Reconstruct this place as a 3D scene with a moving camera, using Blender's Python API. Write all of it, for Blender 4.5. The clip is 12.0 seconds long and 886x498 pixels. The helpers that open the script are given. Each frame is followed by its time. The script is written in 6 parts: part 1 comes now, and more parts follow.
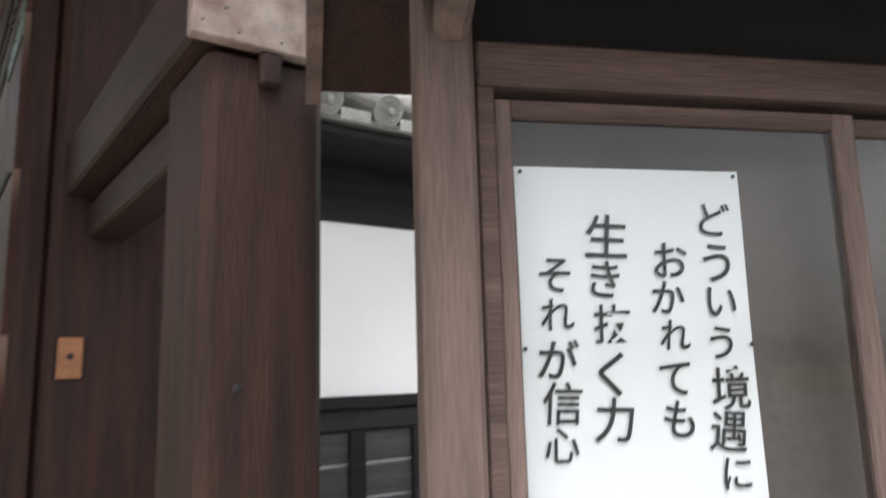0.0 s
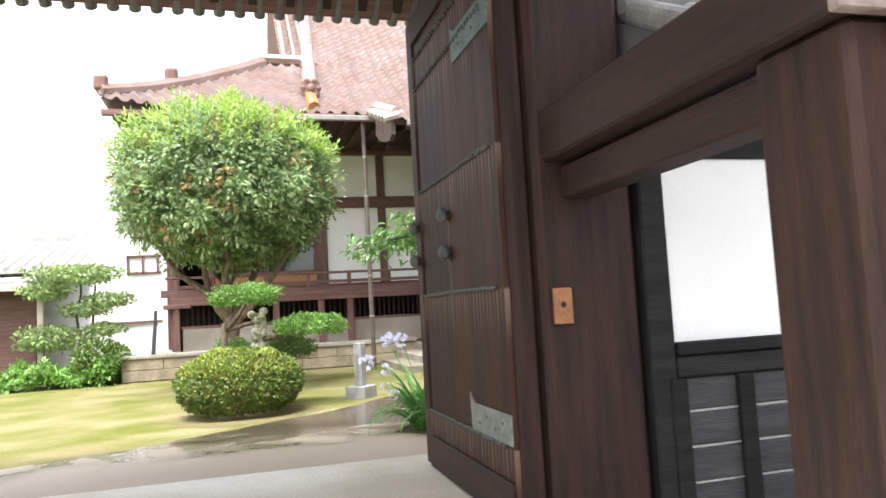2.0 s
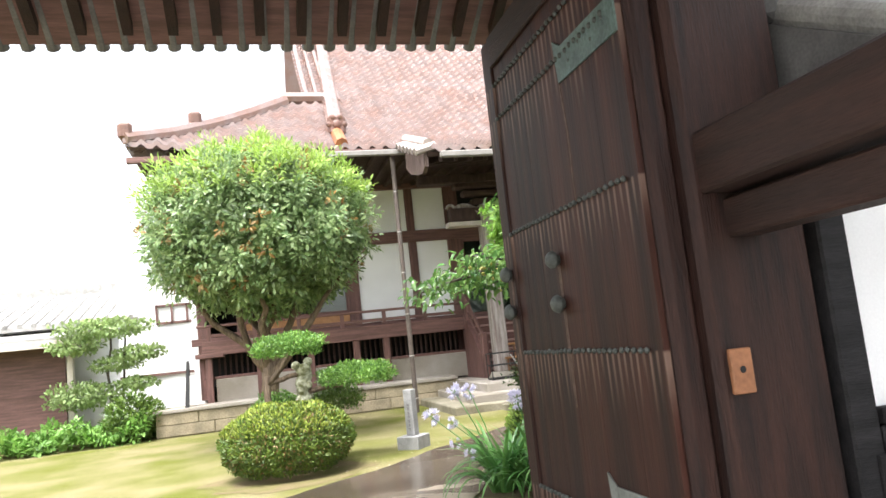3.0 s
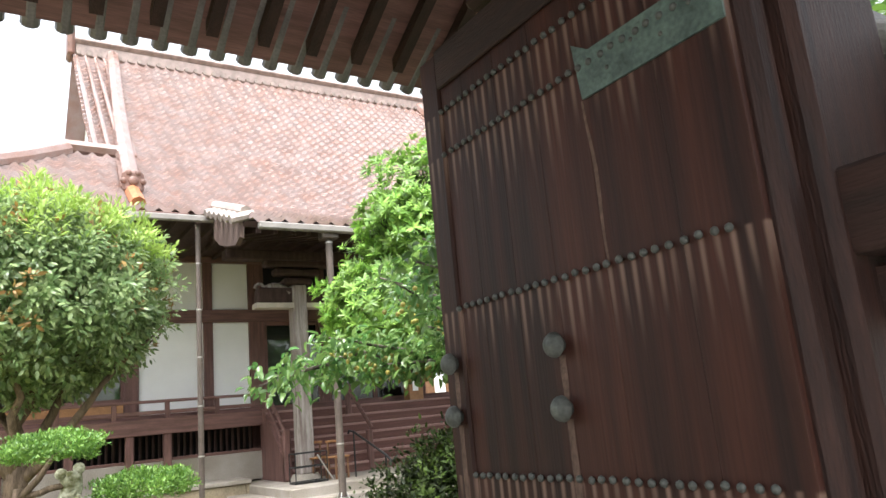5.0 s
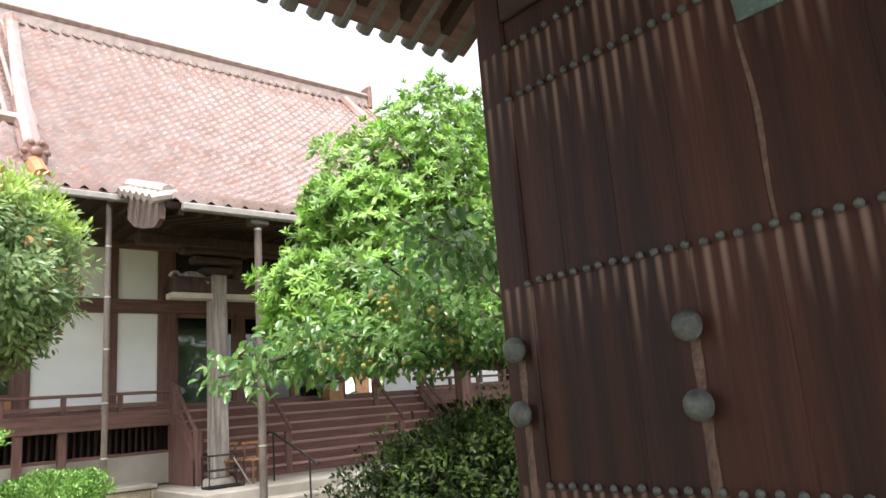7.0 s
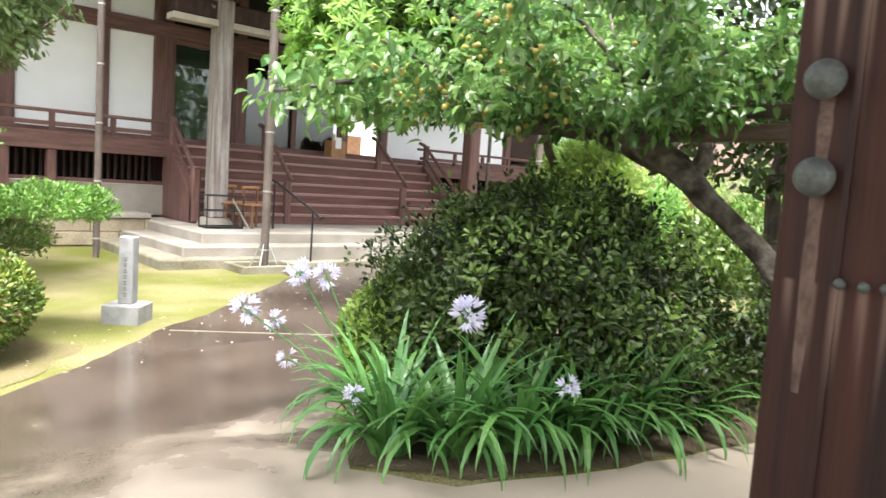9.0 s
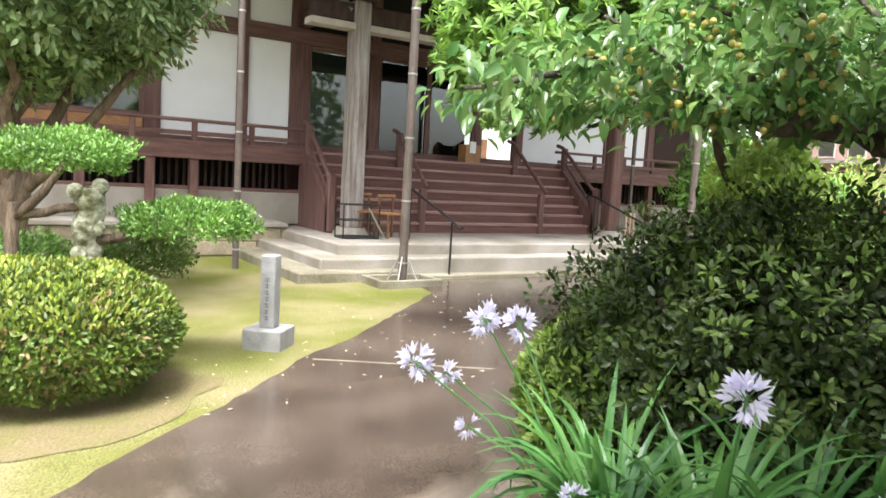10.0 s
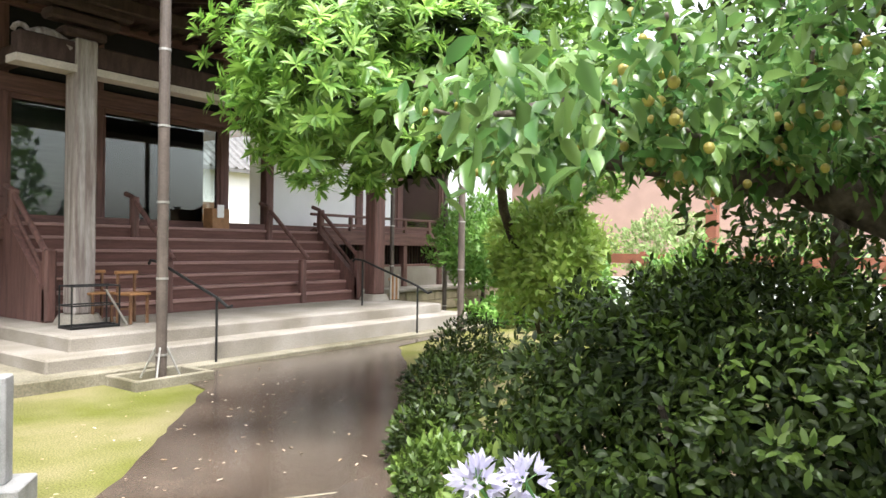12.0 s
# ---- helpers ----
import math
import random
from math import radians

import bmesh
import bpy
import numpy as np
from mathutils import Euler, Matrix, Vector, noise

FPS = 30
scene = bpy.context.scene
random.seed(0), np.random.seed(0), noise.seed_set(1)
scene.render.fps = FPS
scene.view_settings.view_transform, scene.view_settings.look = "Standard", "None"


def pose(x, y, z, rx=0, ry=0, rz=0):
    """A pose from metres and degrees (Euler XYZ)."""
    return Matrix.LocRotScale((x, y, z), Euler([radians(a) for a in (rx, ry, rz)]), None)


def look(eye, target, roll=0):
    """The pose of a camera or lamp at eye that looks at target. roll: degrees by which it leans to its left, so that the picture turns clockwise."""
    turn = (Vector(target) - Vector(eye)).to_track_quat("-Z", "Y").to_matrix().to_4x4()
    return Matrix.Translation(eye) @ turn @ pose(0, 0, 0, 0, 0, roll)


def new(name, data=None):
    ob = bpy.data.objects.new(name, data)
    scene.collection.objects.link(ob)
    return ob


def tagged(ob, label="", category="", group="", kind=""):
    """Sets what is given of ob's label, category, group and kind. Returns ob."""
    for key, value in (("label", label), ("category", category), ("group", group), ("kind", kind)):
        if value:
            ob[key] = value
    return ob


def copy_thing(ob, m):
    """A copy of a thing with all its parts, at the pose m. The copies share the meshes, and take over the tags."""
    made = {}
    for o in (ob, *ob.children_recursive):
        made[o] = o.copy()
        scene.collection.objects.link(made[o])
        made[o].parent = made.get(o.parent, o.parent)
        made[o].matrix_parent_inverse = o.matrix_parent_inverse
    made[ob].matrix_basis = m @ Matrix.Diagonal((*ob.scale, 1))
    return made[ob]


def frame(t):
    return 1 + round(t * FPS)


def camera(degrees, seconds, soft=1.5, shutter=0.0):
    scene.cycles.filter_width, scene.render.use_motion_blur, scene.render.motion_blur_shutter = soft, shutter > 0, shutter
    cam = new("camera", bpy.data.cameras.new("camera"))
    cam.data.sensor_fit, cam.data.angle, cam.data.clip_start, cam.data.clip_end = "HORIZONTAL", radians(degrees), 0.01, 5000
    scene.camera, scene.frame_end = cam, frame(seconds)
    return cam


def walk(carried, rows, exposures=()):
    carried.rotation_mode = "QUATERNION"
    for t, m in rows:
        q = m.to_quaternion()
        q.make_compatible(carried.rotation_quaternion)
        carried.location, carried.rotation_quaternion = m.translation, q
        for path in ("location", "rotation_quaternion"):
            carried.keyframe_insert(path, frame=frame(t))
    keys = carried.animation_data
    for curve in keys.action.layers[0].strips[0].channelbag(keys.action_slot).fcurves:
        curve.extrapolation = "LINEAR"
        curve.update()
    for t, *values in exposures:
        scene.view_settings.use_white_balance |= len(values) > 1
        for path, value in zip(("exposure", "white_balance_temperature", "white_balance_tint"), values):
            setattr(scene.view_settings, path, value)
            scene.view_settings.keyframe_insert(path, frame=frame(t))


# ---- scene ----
cam = camera(63.5, 12.0, shutter=0.15)
PATH = [
    (0, (1.864, -0.106, 1.138), (3.024, 1.487, 1.476), -1.6),
    (0.2, (1.699, -0.321, 1.113), (2.71, 1.399, 1.255), 0.1),
    (0.5, (1.518, -0.621, 1.114), (2.394, 1.171, 1.269), -0.5),
    (0.8, (1.328, -0.763, 1.104), (1.977, 1.124, 1.242), -0.3),
    (1, (1.263, -0.675, 1.068), (1.885, 1.211, 1.309), 1.0),
    (1.2, (1.194, -0.504, 1.124), (1.929, 1.341, 1.367), 0.7),
    (1.5, (1.166, -0.241, 1.166), (1.934, 1.598, 1.339), 0.1),
    (2, (0.984, 0.114, 1.251), (1.529, 2.031, 1.414), -3.2),
    (2.5, (0.791, 0.416, 1.41), (1.295, 2.344, 1.573), -3.3),
    (3, (0.715, 0.768, 1.453), (1.22, 2.688, 1.699), -6.1),
    (3.5, (0.564, 1.102, 1.464), (1.165, 2.994, 1.711), -6.2),
    (3.7, (0.554, 1.239, 1.478), (1.276, 3.083, 1.753), -6.2),
    (5.3, (0.414, 2.22, 1.597), (1.474, 3.856, 2.046), -5.3),
    (5.5, (0.35, 2.309, 1.597), (1.375, 3.965, 2.054), -4.7),
    (6, (0.245, 2.566, 1.61), (1.314, 4.193, 2.067), -3.6),
    (6.5, (0.293, 2.773, 1.615), (1.483, 4.315, 2.067), -3.9),
    (7, (0.331, 2.862, 1.611), (1.601, 4.349, 2.031), -4.5),
    (7.2, (0.347, 2.919, 1.607), (1.627, 4.428, 1.898), -4.6),
    (8.8, (0.367, 3.804, 1.53), (1.743, 5.239, 1.305), 2.1),
    (9, (0.426, 3.916, 1.488), (1.75, 5.404, 1.304), 3.9),
    (9.5, (0.526, 4.424, 1.493), (1.583, 6.067, 1.064), 5.8),
    (10, (0.64, 4.843, 1.545), (1.699, 6.528, 1.345), 3.3),
    (10.5, (0.776, 5.213, 1.568), (1.857, 6.891, 1.45), 2.8),
    (11, (0.812, 5.622, 1.59), (2.2, 7.062, 1.569), 2.5),
    (11.5, (0.854, 5.972, 1.577), (2.363, 7.285, 1.562), 1.3),
    (12, (0.793, 6.212, 1.584), (2.408, 7.392, 1.579), 0.8),
]
walk(cam, [(t, look(eye, target, roll)) for t, eye, target, roll in PATH], [(0, 1.55), (0.5, 1.75), (1.5, 2.15), (3, 2.2), (6.5, 2.0), (9, 2.6), (9.5, 2.4), (10.5, 2.3), (12, 2.2)])

world = bpy.data.worlds.new("sky")
scene.world = world
world.use_nodes = True
wn, wl = world.node_tree.nodes, world.node_tree.links
sky = wn.new("ShaderNodeTexSky")
sky.sky_type, sky.sun_disc = "NISHITA", False
sky.sun_elevation, sky.sun_rotation = radians(66.7), radians(-144.5)
sky.air_density, sky.dust_density, sky.ozone_density = 1.0, 4.0, 1.0
pale = wn.new("ShaderNodeHueSaturation")
pale.inputs["Saturation"].default_value = 0.25
wl.new(sky.outputs[0], pale.inputs["Color"])
wl.new(pale.outputs[0], wn["Background"].inputs["Color"])
wn["Background"].inputs["Strength"].default_value = 0.15
sun = new("sun", bpy.data.lights.new("sun", "SUN"))
sun.data.energy, sun.data.angle, sun.data.color = 1.65, radians(25), (0.98, 0.985, 1.0)
sun.matrix_basis = look((-5, -7, 20), (0, 0, 0))
# materials ---------------------------------------------------------------
def mat(name, col, rough=0.7, metal=0.0, var=0.25, scale=6.0, bump=0.15, bscale=60.0, stretch=(1, 1, 1), island=0.0, objrand=0.0, spec=0.4, col2=None, fine=0.5):
    m = bpy.data.materials.new(name)
    m.use_nodes = True
    nt = m.node_tree
    N, L = nt.nodes, nt.links
    b = N["Principled BSDF"]
    b.inputs["Roughness"].default_value = rough
    b.inputs["Metallic"].default_value = metal
    b.inputs["Specular IOR Level"].default_value = spec
    tc = N.new("ShaderNodeTexCoord")
    mp = N.new("ShaderNodeMapping")
    mp.inputs["Scale"].default_value = stretch
    L.new(tc.outputs["Object"], mp.inputs["Vector"])
    n1 = N.new("ShaderNodeTexNoise")
    n1.inputs["Scale"].default_value = scale
    n1.inputs["Detail"].default_value = 6
    n2 = N.new("ShaderNodeTexNoise")
    n2.inputs["Scale"].default_value = bscale
    n2.inputs["Detail"].default_value = 4
    for n in (n1, n2):
        L.new(mp.outputs[0], n.inputs["Vector"])
    mix = N.new("ShaderNodeMix")
    mix.data_type = "RGBA"
    c2 = col2 or tuple(c * (1 - var) for c in col)
    mix.inputs[6].default_value = (*col, 1)
    mix.inputs[7].default_value = (*c2, 1)
    ramp = N.new("ShaderNodeMapRange")
    ramp.inputs[1].default_value, ramp.inputs[2].default_value = 0.35, 0.65
    L.new(n1.outputs["Fac"], ramp.inputs[0])
    L.new(ramp.outputs[0], mix.inputs[0])
    hsv = N.new("ShaderNodeHueSaturation")
    val = N.new("ShaderNodeMapRange")
    val.inputs[3].default_value, val.inputs[4].default_value = 1 - var * fine, 1 + var * fine
    val.inputs[1].default_value, val.inputs[2].default_value = 0.3, 0.7
    L.new(n2.outputs["Fac"], val.inputs[0])
    out = val.outputs[0]
    for amount, node, sock in ((island, "ShaderNodeNewGeometry", "Random Per Island"), (objrand, "ShaderNodeObjectInfo", "Random")):
        if amount:
            g = N.new(node)
            r = N.new("ShaderNodeMapRange")
            r.inputs[3].default_value, r.inputs[4].default_value = 1 - amount, 1 + amount
            L.new(g.outputs[sock], r.inputs[0])
            mul = N.new("ShaderNodeMath")
            mul.operation = "MULTIPLY"
            L.new(out, mul.inputs[0])
            L.new(r.outputs[0], mul.inputs[1])
            out = mul.outputs[0]
    L.new(out, hsv.inputs["Value"])
    L.new(mix.outputs[2], hsv.inputs["Color"])
    L.new(hsv.outputs[0], b.inputs["Base Color"])
    if bump:
        bp = N.new("ShaderNodeBump")
        bp.inputs["Strength"].default_value = bump
        bp.inputs["Distance"].default_value = 0.02
        L.new(n2.outputs["Fac"], bp.inputs["Height"])
        L.new(bp.outputs[0], b.inputs["Normal"])
    return m


def leaf_mat(name, col, col2, rough=0.45, var=0.45, trans=0.35, nscale=2.2):
    m = bpy.data.materials.new(name)
    m.use_nodes = True
    N, L = m.node_tree.nodes, m.node_tree.links
    b = N["Principled BSDF"]
    b.inputs["Roughness"].default_value = rough
    b.inputs["Specular IOR Level"].default_value = 0.5
    g = N.new("ShaderNodeNewGeometry")
    mix = N.new("ShaderNodeMix")
    mix.data_type = "RGBA"
    mix.inputs[6].default_value = (*col, 1)
    mix.inputs[7].default_value = (*col2, 1)
    L.new(g.outputs["Random Per Island"], mix.inputs[0])
    nz = N.new("ShaderNodeTexNoise")
    nz.inputs["Scale"].default_value = nscale
    tc = N.new("ShaderNodeTexCoord")
    L.new(tc.outputs["Object"], nz.inputs["Vector"])
    r = N.new("ShaderNodeMapRange")
    r.inputs[1].default_value, r.inputs[2].default_value = 0.3, 0.7
    r.inputs[3].default_value, r.inputs[4].default_value = 1 - var, 1 + var
    L.new(nz.outputs["Fac"], r.inputs[0])
    h = N.new("ShaderNodeHueSaturation")
    L.new(r.outputs[0], h.inputs["Value"])
    L.new(mix.outputs[2], h.inputs["Color"])
    L.new(h.outputs[0], b.inputs["Base Color"])
    t = N.new("ShaderNodeBsdfTranslucent")
    L.new(h.outputs[0], t.inputs["Color"])
    ms = N.new("ShaderNodeMixShader")
    ms.inputs[0].default_value = trans
    L.new(b.outputs[0], ms.inputs[1])
    L.new(t.outputs[0], ms.inputs[2])
    L.new(ms.outputs[0], N["Material Output"].inputs["Surface"])
    return m


WOOD = mat("dark_gate_wood", (0.036, 0.0152, 0.0108), 0.62, var=0.5, scale=3.0, bump=0.35, bscale=26, stretch=(6, 6, 0.5), col2=(0.014, 0.0072, 0.006), spec=0.25)
WOOD_Y = mat("dark_beam_wood", (0.036, 0.018, 0.0138), 0.65, var=0.5, scale=3.0, bump=0.35, bscale=26, stretch=(6, 0.5, 6), col2=(0.021, 0.0127, 0.0105), spec=0.25)
WOOD_X = mat("hall_wood_across", (0.175, 0.092, 0.079), 0.62, var=0.4, scale=3.0, bump=0.25, bscale=24, stretch=(0.5, 6, 6), spec=0.35)
HALLW = mat("hall_wood_upright", (0.165, 0.086, 0.074), 0.62, var=0.4, scale=3.0, bump=0.25, bscale=24, stretch=(6, 6, 0.5), spec=0.35)
# hall wood darkened in colour for the shade under eaves, porch and veranda
SHADEW = mat("shade_darkened_wood", (0.07, 0.043, 0.037), 0.7, var=0.4, scale=3.0, bump=0.25, bscale=24, stretch=(4, 4, 1), spec=0.2)
GREYW = mat("weathered_board_wood", (0.14, 0.097, 0.084), 0.75, var=0.4, scale=3.0, bump=0.35, bscale=30, stretch=(7, 7, 0.5), spec=0.25)
GREYWX = mat("weathered_rail_wood", (0.095, 0.062, 0.053), 0.75, var=0.4, scale=3.0, bump=0.35, bscale=30, stretch=(0.5, 7, 7), spec=0.25)
PILLAR = mat("grey_pillar_wood", (0.38, 0.345, 0.325), 0.8, var=0.45, scale=2.5, bump=0.4, bscale=22, stretch=(7, 7, 0.4), col2=(0.2, 0.16, 0.145), spec=0.2)
PLASTER = mat("white_plaster", (0.85, 0.85, 0.85), 0.9, var=0.06, scale=1.5, bump=0.06, bscale=90, spec=0.1)
BLACKW = mat("black_stain_and_eave_shade", (0.022, 0.021, 0.022), 0.6, var=0.4, scale=3, bump=0.3, bscale=26, stretch=(0.6, 6, 6), objrand=0.25, spec=0.12)
TILE = mat("brown_glazed_roof_tile", (0.215, 0.155, 0.14), 0.2, var=0.45, scale=2.2, bump=0.06, bscale=60, col2=(0.19, 0.105, 0.08), spec=0.9, island=0.16)
TILE.node_tree.nodes["Principled BSDF"].inputs["Coat Weight"].default_value = 0.3
TILE.node_tree.nodes["Principled BSDF"].inputs["Coat Roughness"].default_value = 0.2
TILE.node_tree.nodes["Principled BSDF"].inputs["Coat IOR"].default_value = 1.5
GREYTILE = mat("grey_roof_tile", (0.16, 0.155, 0.15), 0.5, var=0.35, scale=6, bump=0.15, bscale=70)
PALECONC = mat("pale_dry_concrete", (0.76, 0.73, 0.68), 0.75, var=0.25, scale=0.8, bump=0.15, bscale=60, col2=(0.5, 0.45, 0.36), spec=0.3)
STONE = mat("pale_step_stone", (0.33, 0.30, 0.265), 0.8, var=0.4, scale=1.1, bump=0.25, bscale=60, col2=(0.2, 0.175, 0.14))
DAMPST = mat("damp_mossy_step_stone", (0.25, 0.225, 0.17), 0.75, var=0.5, scale=1.6, bump=0.3, bscale=50, col2=(0.12, 0.105, 0.065))
GRANITE = mat("grey_granite", (0.30, 0.295, 0.29), 0.75, var=0.25, scale=9, bump=0.25, bscale=160, fine=1.0)
WALLST = mat("tan_podium_stone", (0.30, 0.25, 0.17), 0.85, var=0.35, scale=3, bump=0.35, bscale=40, objrand=0.15)
MOSS = mat("mossy_ground", (0.108, 0.116, 0.024), 0.95, var=0.5, scale=0.9, bump=0.5, bscale=75, col2=(0.2, 0.175, 0.09), spec=0.1, fine=0.9)
SOIL = mat("bare_soil", (0.15, 0.115, 0.075), 0.95, var=0.3, scale=3, bump=0.5, bscale=50, spec=0.1)
BARE = mat("thin_mossy_earth", (0.17, 0.13, 0.075), 0.95, var=0.45, scale=2.5, bump=0.5, bscale=60, col2=(0.13, 0.125, 0.045), spec=0.1)
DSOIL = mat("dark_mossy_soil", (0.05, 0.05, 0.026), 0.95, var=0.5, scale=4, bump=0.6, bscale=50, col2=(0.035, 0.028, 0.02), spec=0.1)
# stair wood in two tones: treads painted as lit, risers as shaded
TREAD = mat("lit_tread_wood", (0.34, 0.205, 0.18), 0.5, var=0.3, scale=3.0, bump=0.2, bscale=24, stretch=(0.5, 6, 6), spec=0.35)
RISER = mat("shaded_riser_wood", (0.15, 0.073, 0.062), 0.65, var=0.3, scale=3.0, bump=0.2, bscale=24, stretch=(0.5, 6, 6), spec=0.25)
BARK = mat("bark", (0.19, 0.14, 0.10), 0.9, var=0.5, scale=6, bump=0.8, bscale=30, stretch=(3, 3, 0.7), spec=0.15)
DBARK = mat("dark_bark", (0.085, 0.07, 0.055), 0.9, var=0.5, scale=6, bump=0.8, bscale=30, stretch=(3, 3, 0.7), spec=0.15)
IRON = mat("verdigris_iron", (0.10, 0.108, 0.097), 0.6, metal=0.3, var=0.4, scale=20, bump=0.2, bscale=90)
COPPER = mat("green_copper_sheet", (0.14, 0.26, 0.20), 0.6, metal=0.2, var=0.35, scale=5, bump=0.1, bscale=50)
CAPMET = mat("flaking_beam_cap", (0.26, 0.21, 0.185), 0.6, var=0.3, scale=9, bump=0.2, bscale=40, col2=(0.11, 0.055, 0.045))
PIPE = mat("brown_drain_pipe", (0.115, 0.09, 0.076), 0.5, var=0.3, scale=4, bump=0.08, bscale=40)
GUTTER = mat("grey_gutter", (0.25, 0.23, 0.21), 0.5, var=0.2, scale=5, bump=0.05)
PAPER = mat("white_paper", (0.85, 0.85, 0.86), 0.7, var=0.03, scale=2, bump=0.02, bscale=30)
INK = mat("black_ink", (0.03, 0.03, 0.032), 0.6, var=0.2, bump=0)
BLOCKW = mat("orange_wood_plate", (0.30, 0.13, 0.06), 0.6, var=0.35, scale=6, bump=0.2, bscale=40)
BLACKM = mat("black_steel", (0.02, 0.02, 0.02), 0.45, metal=0.3, var=0.2, bump=0)
# near-black that stands in for the shade in holes, recesses and rooms
DARK = mat("shade_black", (0.012, 0.011, 0.011), 0.8, var=0.2, bump=0)
STOOLW = mat("honey_wood", (0.38, 0.19, 0.08), 0.5, var=0.3, scale=6, bump=0.1, bscale=40)
BACKB = mat("board_back_panel", (0.115, 0.095, 0.088), 0.7, var=0.2, scale=3, bump=0.1)

GREYWY = mat("weathered_beam_wood", (0.14, 0.097, 0.084), 0.75, var=0.4, scale=3.0, bump=0.35, bscale=30, stretch=(7, 0.5, 7), spec=0.25)
RUST = mat("pale_rust_stain", (0.125, 0.08, 0.061), 0.75, var=0.4, scale=20, bump=0.1, bscale=60, spec=0.2)
BLACKG = mat("grey_black_boards", (0.06, 0.059, 0.062), 0.6, var=0.35, scale=3, bump=0.3, bscale=26, stretch=(0.6, 6, 6), objrand=0.2, spec=0.15)
PALETILE = mat("pale_grey_tile", (0.36, 0.35, 0.33), 0.55, var=0.35, scale=6, bump=0.15, bscale=70)
STEEL = mat("dull_steel", (0.5, 0.48, 0.45), 0.4, metal=0.8, var=0.2, bump=0.02)
VERGE = mat("pale_pink_verge_tile", (0.40, 0.33, 0.30), 0.4, var=0.4, scale=5, bump=0.1, bscale=60, spec=0.6)
ASPH = mat("street_asphalt", (0.24, 0.225, 0.21), 0.85, var=0.3, scale=2, bump=0.3, bscale=120)
PALEW = mat("pale_bare_wood", (0.52, 0.46, 0.40), 0.75, var=0.2, scale=4, bump=0.1, bscale=40)
RIDGE = mat("dark_ridge_tile", (0.19, 0.10, 0.075), 0.45, var=0.4, scale=5, bump=0.15, bscale=50)
RIDGEP = mat("pale_ridge_tile", (0.30, 0.225, 0.20), 0.4, var=0.4, scale=5, bump=0.15, bscale=50, spec=0.6)
TILE_OR = mat("orange_roof_tile", (0.42, 0.16, 0.07), 0.4, var=0.35, scale=5, bump=0.1, bscale=50)
TILE_ONE = mat("brown_glazed_tile_piece", (0.215, 0.155, 0.14), 0.2, var=0.45, scale=2.2, bump=0.06, bscale=60, col2=(0.19, 0.105, 0.08), spec=0.9, objrand=0.16)
TILE_ONE.node_tree.nodes["Principled BSDF"].inputs["Coat Weight"].default_value = 0.3
TILE_ONE.node_tree.nodes["Principled BSDF"].inputs["Coat Roughness"].default_value = 0.2
TILE_ONE.node_tree.nodes["Principled BSDF"].inputs["Coat IOR"].default_value = 1.5
DSTOOL = mat("brown_chair_wood", (0.20, 0.10, 0.05), 0.5, var=0.3, scale=6, bump=0.1, bscale=40)
SCREEN = mat("grey_green_blind", (0.24, 0.26, 0.22), 0.8, var=0.2, scale=3, bump=0.1, bscale=50, stretch=(0.4, 1, 6))
PINK = mat("pink_render", (0.42, 0.28, 0.24), 0.85, var=0.12, scale=2, bump=0.1, bscale=60)
HINGE = mat("dark_verdigris_plate", (0.10, 0.145, 0.125), 0.55, metal=0.3, var=0.45, scale=12, bump=0.25, bscale=60)
CARVE = mat("weathered_carving", (0.14, 0.135, 0.13), 0.85, var=0.3, bump=0.1)
PALEIRON = mat("pale_worn_iron", (0.22, 0.235, 0.22), 0.5, metal=0.3, var=0.35, scale=14, bump=0.2, bscale=60)
RUSTW = mat("rust_brown_paint", (0.25, 0.09, 0.055), 0.6, var=0.25, scale=4, bump=0.1, bscale=40)


def nodes_of(m):
    return m.node_tree.nodes, m.node_tree.links, m.node_tree.nodes["Principled BSDF"]


def calc(N, L, op, a, b=0.0, c=0.0):
    n = N.new("ShaderNodeMath")
    n.operation = op
    for k, v in enumerate((a, b, c)):
        if isinstance(v, (int, float)):
            n.inputs[k].default_value = v
        else:
            L.new(v, n.inputs[k])
    return n.outputs[0]


def span(N, L, v, a, b, lo=0.0, hi=1.0):
    n = N.new("ShaderNodeMapRange")
    n.interpolation_type = "SMOOTHSTEP"
    for k, q in enumerate((a, b, lo, hi)):
        n.inputs[k + 1].default_value = q
    L.new(v, n.inputs[0])
    return n.outputs[0]


def blend(N, L, fac, a, b):
    n = N.new("ShaderNodeMix")
    n.data_type = "RGBA"
    L.new(fac, n.inputs[0])
    for k, v in ((6, a), (7, b)):
        if isinstance(v, tuple):
            n.inputs[k].default_value = (*v, 1)
        else:
            L.new(v, n.inputs[k])
    return n.outputs[2]


